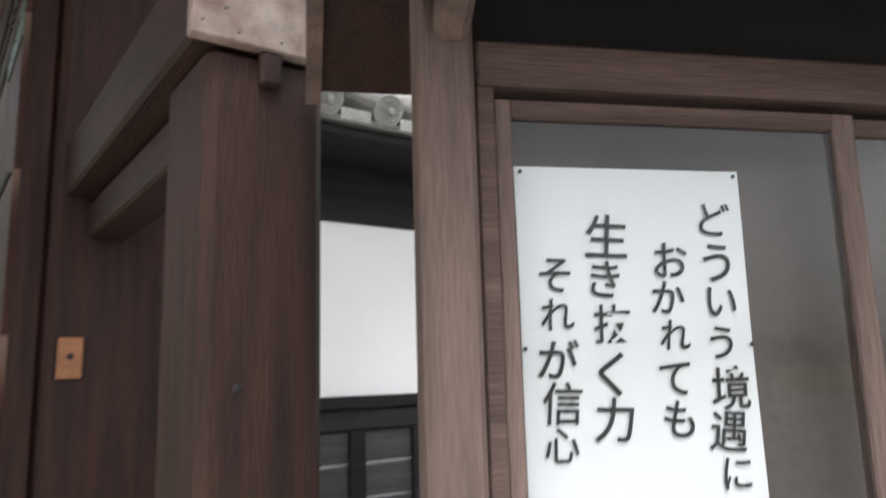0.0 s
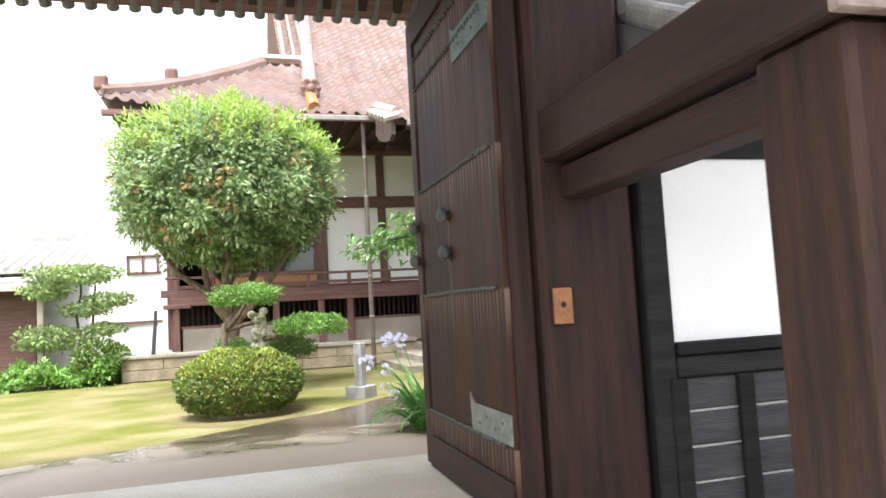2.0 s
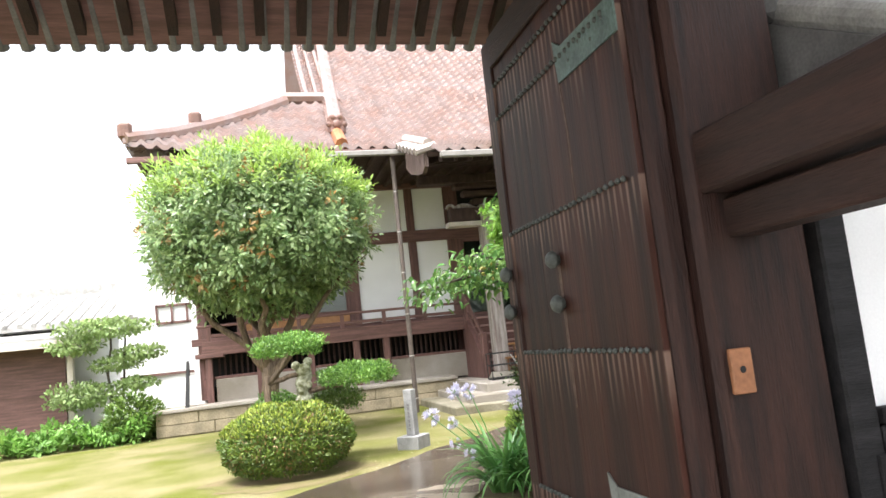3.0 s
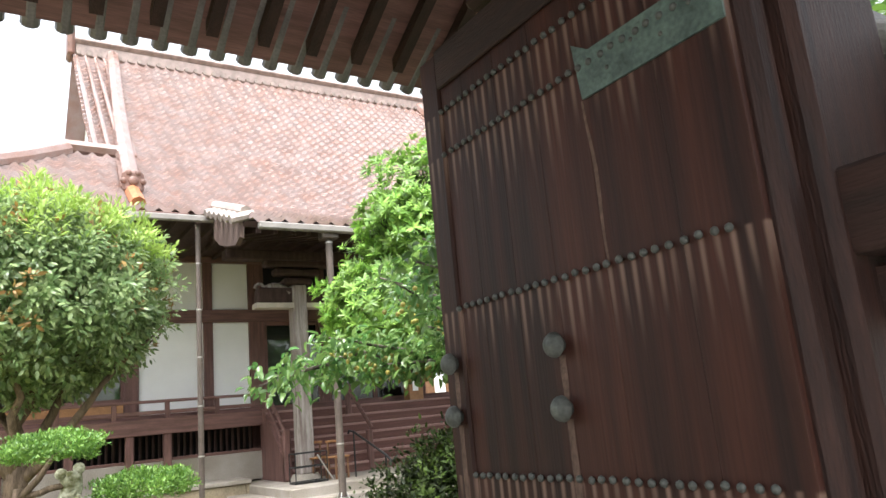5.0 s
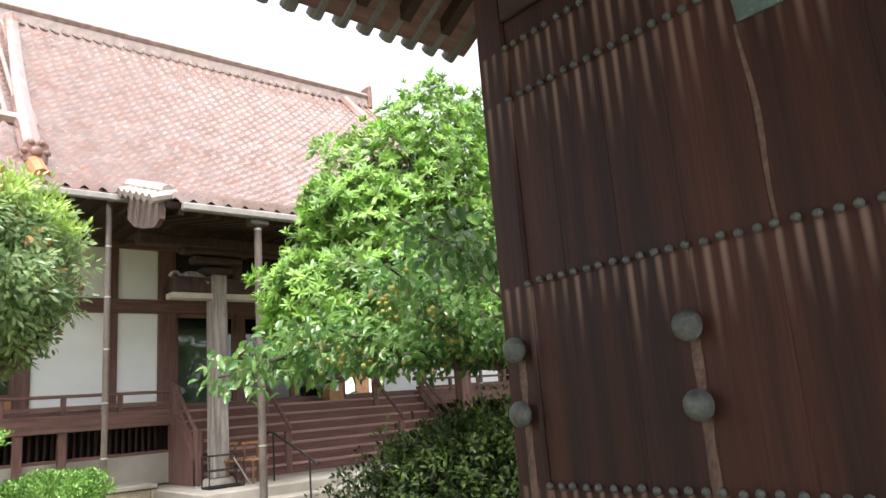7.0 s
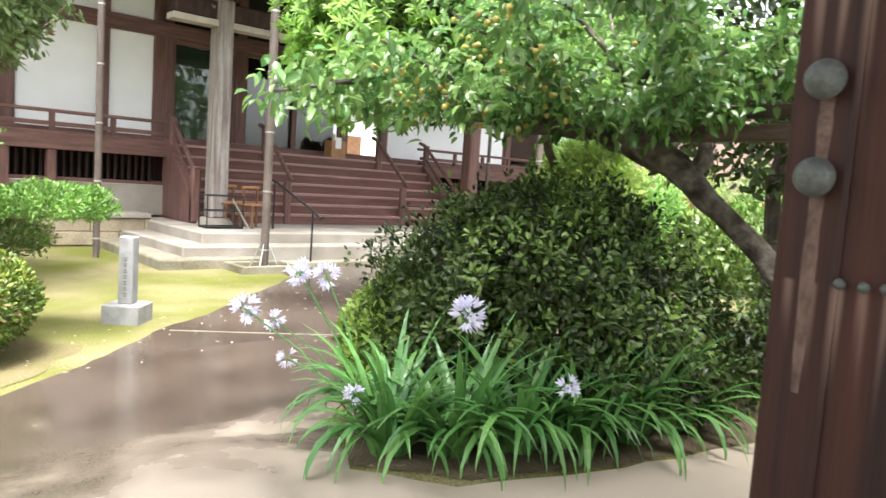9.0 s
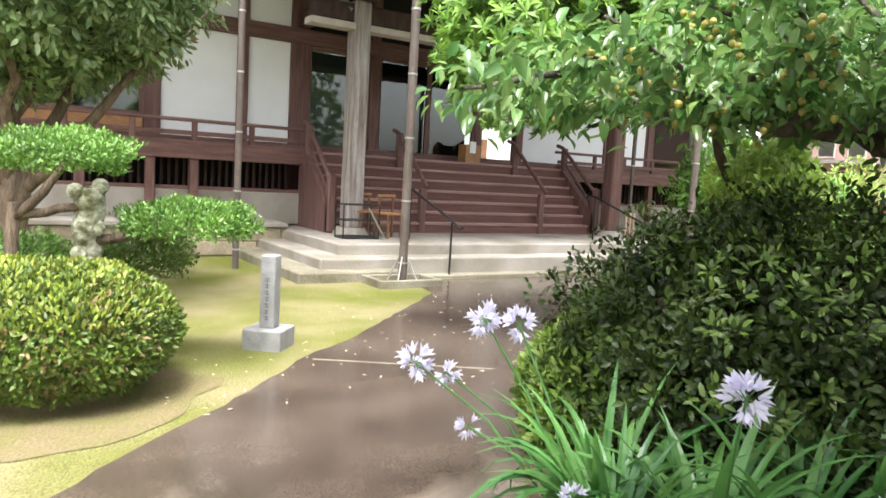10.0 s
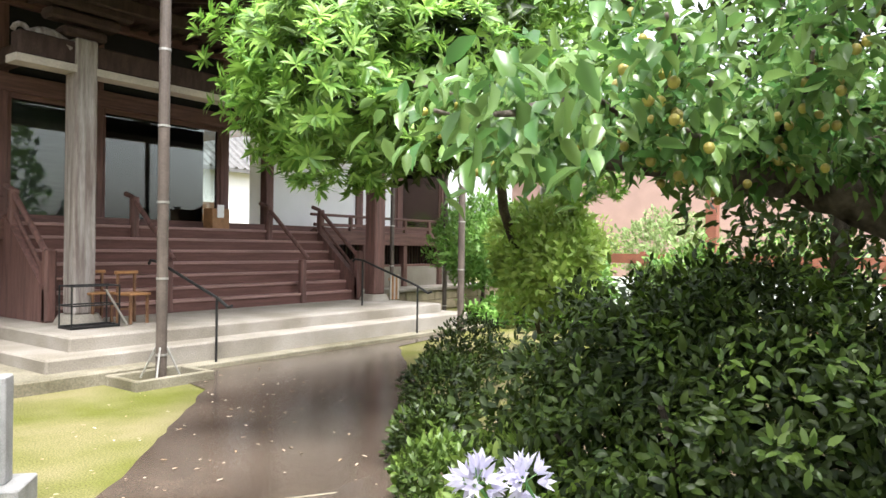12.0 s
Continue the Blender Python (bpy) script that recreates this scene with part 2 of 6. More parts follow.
def damp_path():
    """Concrete that is dry and pale near the gate and damp brown further in, with irregular patches."""
    m = mat("damp_concrete_path", (0.10, 0.076, 0.058), 0.4, var=0.45, scale=1.1, bump=0.06, bscale=70, col2=(0.05, 0.037, 0.028), spec=0.5)
    N, L, b = nodes_of(m)
    old = b.inputs["Base Color"].links[0].from_socket
    tc = N.new("ShaderNodeTexCoord")
    sep = N.new("ShaderNodeSeparateXYZ")
    L.new(tc.outputs["Object"], sep.inputs[0])
    nz = N.new("ShaderNodeTexNoise")
    nz.inputs["Scale"].default_value, nz.inputs["Detail"].default_value, nz.inputs["Distortion"].default_value = 1.6, 5, 0.6
    L.new(tc.outputs["Object"], nz.inputs["Vector"])
    d = calc(N, L, "ADD", sep.outputs["Y"], calc(N, L, "MULTIPLY", calc(N, L, "SUBTRACT", nz.outputs["Fac"], 0.5), 4.2))
    dry = span(N, L, d, 5.7, 7.8, 1.0, 0.0)
    L.new(blend(N, L, dry, old, (0.36, 0.30, 0.235)), b.inputs["Base Color"])
    L.new(span(N, L, d, 5.5, 7.6, 0.6, 0.13), b.inputs["Roughness"])
    return m


def streaked_door():
    """Dark plank wood with pale run marks below each row of studs."""
    m = mat("door_plank_wood", (0.044, 0.0152, 0.0098), 0.6, var=0.35, scale=1.2, bump=0.12, bscale=14, stretch=(8, 8, 0.3), col2=(0.018, 0.0085, 0.0068), spec=0.2, objrand=0.15)
    N, L, b = nodes_of(m)
    old = b.inputs["Base Color"].links[0].from_socket
    tc = N.new("ShaderNodeTexCoord")
    sep = N.new("ShaderNodeSeparateXYZ")
    L.new(tc.outputs["Object"], sep.inputs[0])
    Y, Z = sep.outputs["Y"], sep.outputs["Z"]
    nz = N.new("ShaderNodeTexNoise")
    nz.inputs["Scale"].default_value = 1.0
    mp = N.new("ShaderNodeMapping")
    mp.inputs["Scale"].default_value = (0, 17, 0.7)
    L.new(tc.outputs["Object"], mp.inputs["Vector"])
    L.new(mp.outputs[0], nz.inputs["Vector"])
    wob = calc(N, L, "MULTIPLY", nz.outputs["Fac"], 0.012)
    u = calc(N, L, "FRACT", calc(N, L, "DIVIDE", calc(N, L, "ADD", Y, calc(N, L, "SUBTRACT", wob, 3.181)), 0.05))
    prof = span(N, L, calc(N, L, "ABSOLUTE", calc(N, L, "SUBTRACT", u, 0.5)), 0.03, 0.32, 1.0, 0.0)
    ln = span(N, L, nz.outputs["Fac"], 0.3, 0.7, 0.5, 1.6)
    tot = None
    for z in (0.62, 1.33, 1.985, 2.655, 2.85):
        dz = calc(N, L, "DIVIDE", calc(N, L, "SUBTRACT", z, Z), ln)
        v = calc(N, L, "MULTIPLY", span(N, L, dz, 0.0, 0.012), calc(N, L, "POWER", span(N, L, dz, 0.0, 0.28, 1.0, 0.0), 1.8))
        tot = v if tot is None else calc(N, L, "MAXIMUM", tot, v)
    fac = calc(N, L, "MULTIPLY", calc(N, L, "MULTIPLY", tot, prof), span(N, L, nz.outputs["Fac"], 0.25, 0.65, 0.45, 1.0))
    L.new(blend(N, L, fac, old, (0.165, 0.107, 0.082)), b.inputs["Base Color"])
    return m


def glass(name, col=(0.75, 0.8, 0.8), rough=0.02, ior=1.45):
    m = bpy.data.materials.new(name)
    m.use_nodes = True
    N, L = m.node_tree.nodes, m.node_tree.links
    gl = N.new("ShaderNodeBsdfGlossy")
    gl.inputs["Roughness"].default_value = rough
    tr = N.new("ShaderNodeBsdfTransparent")
    tr.inputs["Color"].default_value = (*col, 1)
    fr = N.new("ShaderNodeFresnel")
    fr.inputs["IOR"].default_value = ior
    ms = N.new("ShaderNodeMixShader")
    L.new(fr.outputs[0], ms.inputs[0])
    L.new(tr.outputs[0], ms.inputs[1])
    L.new(gl.outputs[0], ms.inputs[2])
    L.new(ms.outputs[0], N["Material Output"].inputs["Surface"])
    return m


WOOD_DOOR = streaked_door()
PATHC = damp_path()
GLASS = glass("clear_glass", (0.96, 0.97, 0.97), 0.01, 1.25)
DGLASS = glass("dark_hall_glass", (0.7, 0.75, 0.73), 0.02, 1.6)


# mesh helpers -------------------------------------------------------------
def box(bm, x0, y0, z0, x1, y1, z1, bev=0.0, m=None):
    """Adds a box, bevelled by bev, turned by m."""
    b2 = bmesh.new()
    bmesh.ops.create_cube(b2, size=1)
    for v in b2.verts:
        v.co = Vector(((x0 + x1) / 2 + v.co.x * (x1 - x0), (y0 + y1) / 2 + v.co.y * (y1 - y0), (z0 + z1) / 2 + v.co.z * (z1 - z0)))
    if bev:
        bmesh.ops.bevel(b2, geom=b2.edges[:], offset=bev, segments=1, affect="EDGES")
    if m is not None:
        b2.transform(m)
    me = bpy.data.meshes.new("tmp")
    b2.to_mesh(me)
    b2.free()
    bm.from_mesh(me)
    bpy.data.meshes.remove(me)
    return bm


def tube(bm, pts, r, n=8, r1=None, caps=True):
    """Adds a round bar along pts, tapering from r to r1."""
    r1 = r if r1 is None else r1
    pts = [Vector(p) for p in pts]
    rings = []
    for i, p in enumerate(pts):
        d = (pts[min(i + 1, len(pts) - 1)] - pts[max(i - 1, 0)]).normalized()
        a = d.orthogonal().normalized() if abs(d.z) < 0.95 else d.cross(Vector((0, 1, 0))).normalized()
        if abs(d.z) < 0.95:
            a = d.cross(Vector((0, 0, 1))).normalized()
        b = d.cross(a)
        rr = r + (r1 - r) * i / max(1, len(pts) - 1)
        rings.append([bm.verts.new(p + (a * math.cos(2 * math.pi * k / n) + b * math.sin(2 * math.pi * k / n)) * rr) for k in range(n)])
    for q, s in zip(rings, rings[1:]):
        for k in range(n):
            bm.faces.new((q[k], q[(k + 1) % n], s[(k + 1) % n], s[k]))
    if caps:
        bm.faces.new(rings[0][::-1])
        bm.faces.new(rings[-1])
    return bm


def extrude_poly(bm, poly, axis, a0, a1):
    """Adds a prism: poly of (u, v) swept along axis 'x' (u=y, v=z) or 'y' (u=x, v=z)."""
    def at(u, v, w):
        return (w, u, v) if axis == "x" else (u, w, v)
    A = [bm.verts.new(at(u, v, a0)) for u, v in poly]
    B = [bm.verts.new(at(u, v, a1)) for u, v in poly]
    n = len(poly)
    bm.faces.new(A[::-1])
    bm.faces.new(B)
    for k in range(n):
        bm.faces.new((A[k], A[(k + 1) % n], B[(k + 1) % n], B[k]))
    return bm


def dome(bm, c, d, r, depth, n=14, k=5):
    """Adds a domed nail head at c, facing d."""
    d = Vector(d).normalized()
    a = d.cross(Vector((0, 0, 1)))
    a = a.normalized() if a.length > 0.01 else Vector((1, 0, 0))
    b = d.cross(a)
    c = Vector(c)
    rings = []
    for i in range(k):
        t = i / k * math.pi / 2
        rings.append([bm.verts.new(c + d * depth * math.sin(t) + (a * math.cos(2 * math.pi * j / n) + b * math.sin(2 * math.pi * j / n)) * r * math.cos(t)) for j in range(n)])
    top = bm.verts.new(c + d * depth)
    for q, s in zip(rings, rings[1:]):
        for j in range(n):
            bm.faces.new((q[j], q[(j + 1) % n], s[(j + 1) % n], s[j]))
    for j in range(n):
        bm.faces.new((rings[-1][j], rings[-1][(j + 1) % n], top))
    return bm


def mesh_of(name, bm, material, smooth=False):
    bmesh.ops.recalc_face_normals(bm, faces=bm.faces[:])
    me = bpy.data.meshes.new(name)
    bm.to_mesh(me)
    bm.free()
    me.materials.append(material)
    if smooth:
        me.polygons.foreach_set("use_smooth", [True] * len(me.polygons))
    return me


def part(name, bm, material, parent, label="", smooth=False):
    ob = new(name, mesh_of(name, bm, material, smooth))
    ob.parent = parent
    return tagged(ob, label)


def thing(name, label, category, group="", at=(0, 0, 0), rz=0):
    ob = new(name)
    ob.matrix_basis = pose(*at, 0, 0, rz)
    return tagged(ob, label, category, group)


def solid(name, bm, material, label="", category="", group="", kind="", smooth=False):
    return tagged(new(name, mesh_of(name, bm, material, smooth)), label, category, group, kind)


def bx(*a, **k):
    return box(bmesh.new(), *a, **k)


def tb(*a, **k):
    return tube(bmesh.new(), *a, **k)


def leaf_mesh(name, P, D, U, size, width, material, fold=0.25, jitter=0.35, rng=None):
    """One mesh of folded leaves: P places, D pointing ways, U upper sides, numpy arrays."""
    rng = rng or np.random.default_rng(1)
    n = len(P)
    D = D / np.linalg.norm(D, axis=1, keepdims=True)
    S = np.cross(D, U)
    S /= np.linalg.norm(S, axis=1, keepdims=True) + 1e-9
    U = np.cross(S, D)
    s = (size * (1 + jitter * (rng.random(n) * 2 - 1)))[:, None]
    w = s * width / 2
    def at(t, k, dip):
        return P + D * s * t + S * w * k + U * (w * fold * abs(k) - s * dip)
    V = np.stack([P, at(0.28, -0.9, 0), at(0.28, 0, 0), at(0.28, 0.9, 0), at(0.66, -0.82, 0.03), at(0.66, 0, 0.03), at(0.66, 0.82, 0.03), at(1.0, 0, 0.14)], 1).reshape(-1, 3)
    F = np.array([[0, 2, 1], [0, 3, 2], [1, 2, 5], [1, 5, 4], [2, 3, 6], [2, 6, 5], [4, 5, 7], [5, 6, 7]])
    F = (np.arange(n)[:, None, None] * 8 + F[None]).reshape(-1, 3)
    me = bpy.data.meshes.new(name)
    me.vertices.add(len(V))
    me.vertices.foreach_set("co", V.ravel().astype(np.float32))
    me.loops.add(F.size)
    me.loops.foreach_set("vertex_index", F.ravel().astype(np.int32))
    me.polygons.add(len(F))
    me.polygons.foreach_set("loop_start", np.arange(0, F.size, 3, dtype=np.int32))
    me.update(calc_edges=True)
    me.materials.append(material)
    return me


def lumps(p, seed, f):
    """Smooth lumpy value for unit directions p."""
    r = np.random.default_rng(seed)
    out = np.zeros(len(p))
    for k in range(10):
        w = r.normal(size=3) * f
        out += np.sin(p @ w + r.random() * 6.28) / 10 ** 0.5
    return out


def crown(name, c, r, n, size, width, material, parent, seed=1, lump=0.12, freq=5.0, shell=0.25, up=0.4, flat=None, label="", droop=0.0):
    """A crown of many leaves over a lumpy ellipsoid; flat: cut below this share of the height."""
    rng = np.random.default_rng(seed)
    d = rng.normal(size=(n, 3))
    d /= np.linalg.norm(d, axis=1, keepdims=True)
    if flat is not None:
        d = d[d[:, 2] > flat]
    k = 1 + lump * lumps(d, seed, freq) + lump * 0.5 * lumps(d, seed + 7, freq * 2.7)
    depth = 1 - shell * rng.random(len(d)) ** 2
    R = np.array(r)
    P = np.array(c) + d * R * (k * depth)[:, None]
    nrm = d / R
    nrm /= np.linalg.norm(nrm, axis=1, keepdims=True)
    D = nrm * 0.7 + rng.normal(size=d.shape) * 0.55 + np.array([0, 0, up - droop])
    U = nrm + rng.normal(size=d.shape) * 0.35 + np.array([0, 0, 0.5])
    ob = new(name, leaf_mesh(name, P, D, U, size, width, material, rng=rng))
    ob.parent = parent
    return tagged(ob, label)


def tufts(name, c, R, count, per, rad, size, width, material, parent, seed=1, lump=0.1, freq=5.0, shell=0.3, up=0.3, flat=-1.0, label=""):
    """A crown of leaf tufts: every twig tip on a lumpy ellipsoid carries a spray of leaves."""
    rng = np.random.default_rng(seed)
    d = rng.normal(size=(count, 3))
    d /= np.linalg.norm(d, axis=1, keepdims=True)
    d = d[d[:, 2] > flat]
    k = 1 + lump * lumps(d, seed, freq) + 0.05 * rng.normal(size=len(d))
    T = np.array(c) + d * np.array(R) * (k * (1 - shell * rng.random(len(d)) ** 2))[:, None]
    nrm = d / np.array(R)
    nrm /= np.linalg.norm(nrm, axis=1, keepdims=True)
    nrm = nrm + np.array([0, 0, up]) + rng.normal(size=d.shape) * 0.25
    o = rng.normal(size=(len(d), per, 3))
    o /= np.linalg.norm(o, axis=2, keepdims=True)
    o = o + nrm[:, None] * 0.55
    P = T[:, None] + o * (rad * rng.random((len(d), per)) ** 0.6)[..., None]
    D = o - nrm[:, None] * 0.3 + np.array([0, 0, up - 0.4])
    U = np.repeat(nrm[:, None], per, 1) + rng.normal(size=o.shape) * 0.35 + np.array([0, 0, 0.3])
    ob = new(name, leaf_mesh(name, P.reshape(-1, 3), D.reshape(-1, 3), U.reshape(-1, 3), size, width, material, rng=rng))
    ob.parent = parent
    return tagged(ob, label)


# ground ------------------------------------------------------------------
def ground_z(y):
    return 0.25 * max(0.0, min(1.0, (9.5 - y) / 4.8)) if y > 1.2 else 0.25


def ragged(poly, step=0.16, off=0.011):
    """The polygon with its edges cut into short, slightly wandering pieces."""
    rg, out = random.Random(8), []
    for (x0, y0), (x1, y1) in zip(poly, poly[1:] + poly[:1]):
        d = math.hypot(x1 - x0, y1 - y0)
        n = max(1, int(d / step))
        for k in range(n):
            w = rg.gauss(0, off) if k else 0
            out.append((x0 + (x1 - x0) * k / n - (y1 - y0) / d * w, y0 + (y1 - y0) * k / n + (x1 - x0) / d * w))
    return out


def sheet(name, poly, lift, material, label, category):
    """A sheet over the plan polygon poly that follows the ground."""
    bm = bmesh.new()
    poly = ragged(poly)
    bm.faces.new([bm.verts.new((x, y, 0)) for x, y in poly])
    for yy in (1.2, 2.4, 3.6, 4.7, 6, 7, 8, 9, 9.5):
        bmesh.ops.bisect_plane(bm, geom=bm.verts[:] + bm.edges[:] + bm.faces[:], plane_co=(0, yy, 0), plane_no=(0, 1, 0))
    for v in bm.verts:
        v.co.z = ground_z(v.co.y) + lift
    return solid(name, bm, material, label, category, kind="structure")


def ground():
    bm = bmesh.new()
    xs = [-600, -60, -20, -10, 0, 10, 20, 60, 600]
    ys = [-600, -60, 1.2, 2.4, 3.6, 4.7, 6, 7, 8, 9, 9.5, 14, 20, 40, 100, 600]
    g = [[bm.verts.new((x, y, ground_z(y) if y > 1.2 else -0.22)) for x in xs] for y in ys]
    for a, b in zip(g, g[1:]):
        for k in range(len(xs) - 1):
            bm.faces.new((a[k], a[k + 1], b[k + 1], b[k]))
    return solid("ground", bm, MOSS, "yellow-green mossy earth ground of the temple garden", "ground", kind="structure")


ground()
sheet("path", [(-6, 4.7), (-5.0, 5.4), (-2.2, 6.0), (-0.08, 7.22), (1.61, 9.06), (2.94, 10.44), (3.4, 10.75), (5.55, 12.85), (5.75, 13.88), (12.6, 13.88), (9.47, 13.4), (7.05, 11.08), (5.4, 9.9), (3.6, 8.4), (2.6, 7.2), (2.25, 6.5), (2.5, 6.05), (3.3, 5.75), (4.4, 5.5), (6, 4.7)], 0.012, PATHC, "damp brown-grey concrete path with faint joints", "path")
for a, b in (((2.82, 10.2), (4.6, 9.1)),):
    d = Vector((b[0] - a[0], b[1] - a[1], 0))
    m = Matrix.Translation((a[0], a[1], 0.0150)) @ Matrix.Rotation(math.atan2(d.y, d.x), 4, "Z")
    solid("path_joint", bx(0, -0.012, -0.003, d.length, 0.012, 0.001, m=m), DAMPST, "pale sealed joint across the concrete path", "joint", "path joints", "structure")
sheet("soil_bed", [(2.3, 6.55), (2.6, 6.1), (3.3, 5.8), (4.4, 5.55), (6.5, 5.4), (7, 9.5), (5.4, 9.85), (3.6, 8.35), (2.65, 7.2)], 0.006, SOIL, "dark bare soil of the planting bed", "soil")
sheet("soil_patch", [(0.92 + (0.98 + 0.13 * math.sin(3 * a) + 0.09 * math.sin(7 * a + 1) + 0.05 * math.sin(11 * a)) * math.cos(a), 9.78 + (0.92 + 0.1 * math.sin(4 * a + 2) + 0.05 * math.sin(9 * a)) * math.sin(a)) for a in [k * 0.19635 for k in range(32)]], 0.005, BARE, "bare brown soil round the clipped bush", "soil")
# out of view; its grey sets how much light bounces under the gate
solid("street", bx(-30, -30, -0.3, 30, 0.6, -0.2), ASPH, "unseen grey street outside the gate, toned for bounce light", "road", kind="structure")

# gate --------------------------------------------------------------------
GX0, GX1 = -1.5, 2.105   # inner faces of the two door leaves


def mirror_x(x):
    return GX0 + GX1 - x


def gate():
    g = thing("temple_gate", "dark brown weathered wooden temple gate with tiled roof", "gate")
    for mx in (1, -1):
        def B(name, a, b, c, d, e, f_, material, bev=0.01, label="", parent=g):
            x0, x1 = sorted((a, d) if mx > 0 else (mirror_x(a), mirror_x(d)))
            return part(name, bx(x0, b, c, x1, e, f_, bev=bev), material, parent, label)
        B("main_post", 2.24, 3.0, 0.28, 2.72, 3.42, 4.3, WOOD, 0.03)
        B("front_post", 2.325, 1.378, -0.05, 2.605, 1.70, 1.87, WOOD, 0.022)
        B("upper_front_post", 2.31, 1.39, 2.10, 2.565, 1.66, 3.9, WOOD, 0.02)
        B("tie_beam", 2.283, 1.38, 1.87, 2.575, 3.02, 2.10, WOOD_Y, 0.012)
        cap = B("beam_cap", 2.277, 1.345, 1.866, 2.582, 1.382, 2.104, CAPMET, 0.004, "flaking painted metal sheet nailed on the beam end")
        s = 1 if mx > 0 else -1
        for dx, z in ((0.02, 1.97), (0.02, 1.93), (0.02, 1.88), (0.02, 1.81), (0.08, 1.975), (0.075, 1.94), (0.07, 1.85), (0.1, 1.8), (0.16, 1.98), (0.2, 1.8)):
            x = 2.28 + dx if mx > 0 else mirror_x(2.28 + dx)
            part("nail", dome(bmesh.new(), (x, 1.345, z + 0.09), (0, -1, 0), 0.004, 0.003, 6, 2), IRON, cap)
        B("lower_tie_beam", 2.37, 1.69, 1.705, 2.52, 3.01, 1.85, WOOD_Y, 0.01)
        B("base_stone", 2.1, 2.70, -0.2, 2.83, 3.6, 0.28, GRANITE, 0.02)
        B("front_base_stone", 2.15, 1.25, -0.22, 2.68, 1.78, -0.05, GRANITE, 0.02)
        B("hinge_stile", 2.13, 3.06, 0.3, 2.25, 3.2, 3.28, WOOD, 0.03)
        B("bracket_arm", 2.2, 3.4, 3.3, 2.5, 4.4, 3.55, WOOD_Y, 0.03)
        B("peg", 2.435, 1.35, 1.785, 2.487, 1.38, 1.868, WOOD, 0.008)
        x = 2.405 if mx > 0 else mirror_x(2.405)
        part("bolt_hole", dome(bmesh.new(), (x, 1.377, 1.115), (0, -1, 0), 0.011, 0.004, 10, 2), DARK, g, "dark bolt hole with a pale chipped rim")
    part("lintel", bx(GX0 - 0.7, 3.02, 3.28, 2.8, 3.4, 3.7, bev=0.02), WOOD_X, g)
    for y in (1.45, 4.35):
        part("purlin", bx(GX0 - 1.1, y, 3.85, 3.05, y + 0.2, 4.06, bev=0.02), WOOD_X, g)
    part("stone_platform", bx(GX0 - 1, 0.6, -0.22, 3.2, 4.95, 0.268, bev=0.01), PALECONC, g)
    part("front_step", bx(GX0 - 0.6, 0.2, -0.22, 2.2, 0.62, 0.02, bev=0.012), GRANITE, g)
    # roof: boards, rafters, eave tiles and slopes on both sides of the ridge
    for side in (1, -1):
        yc, ye = 3.2, 5.8 if side > 0 else 0.6
        zc, ze = 5.1, 3.675
        bm = bmesh.new()
        extrude_poly(bm, [(yc, zc), (ye, ze + 0.03), (ye, ze - 0.005), (yc, zc - 0.06)], "x", -2.7, 3.13)
        part("roof_board", bm, WOOD_X, g)
        bm = bmesh.new()
        extrude_poly(bm, [(yc, zc + 0.22), (ye + side * 0.03, ze + 0.13), (ye + side * 0.03, ze + 0.035), (yc, zc + 0.005)], "x", -2.75, 3.17)
        part("roof_slope", bm, GREYTILE, g)
        x = -2.6
        while x < 3.12:
            bm = bmesh.new()
            h = 0.085
            yr, zr = ye - side * 0.16, ze - 0.012 + 0.16 * (zc - 0.06 - ze + 0.012) / 2.6
            extrude_poly(bm, [(yc, zc - 0.06), (yr, zr), (yr, zr - h), (yc, zc - 0.06 - h)], "x", x, x + 0.065)
            part("rafter", bm, WOOD_Y, g)
            x += 0.285
        x = -2.68
        while x < 3.14:
            bm = tb([(x, ye + side * 0.07, ze + 0.0), (x, ye - side * 0.5, ze + 0.31)], 0.046, 10)
            part("eave_tile", bm, GREYTILE, g, smooth=False)
            x += 0.155
    part("ridge", bx(-2.7, 3.02, 5.05, 3.13, 3.38, 5.55, bev=0.04), GREYTILE, g)
    return g


gate()


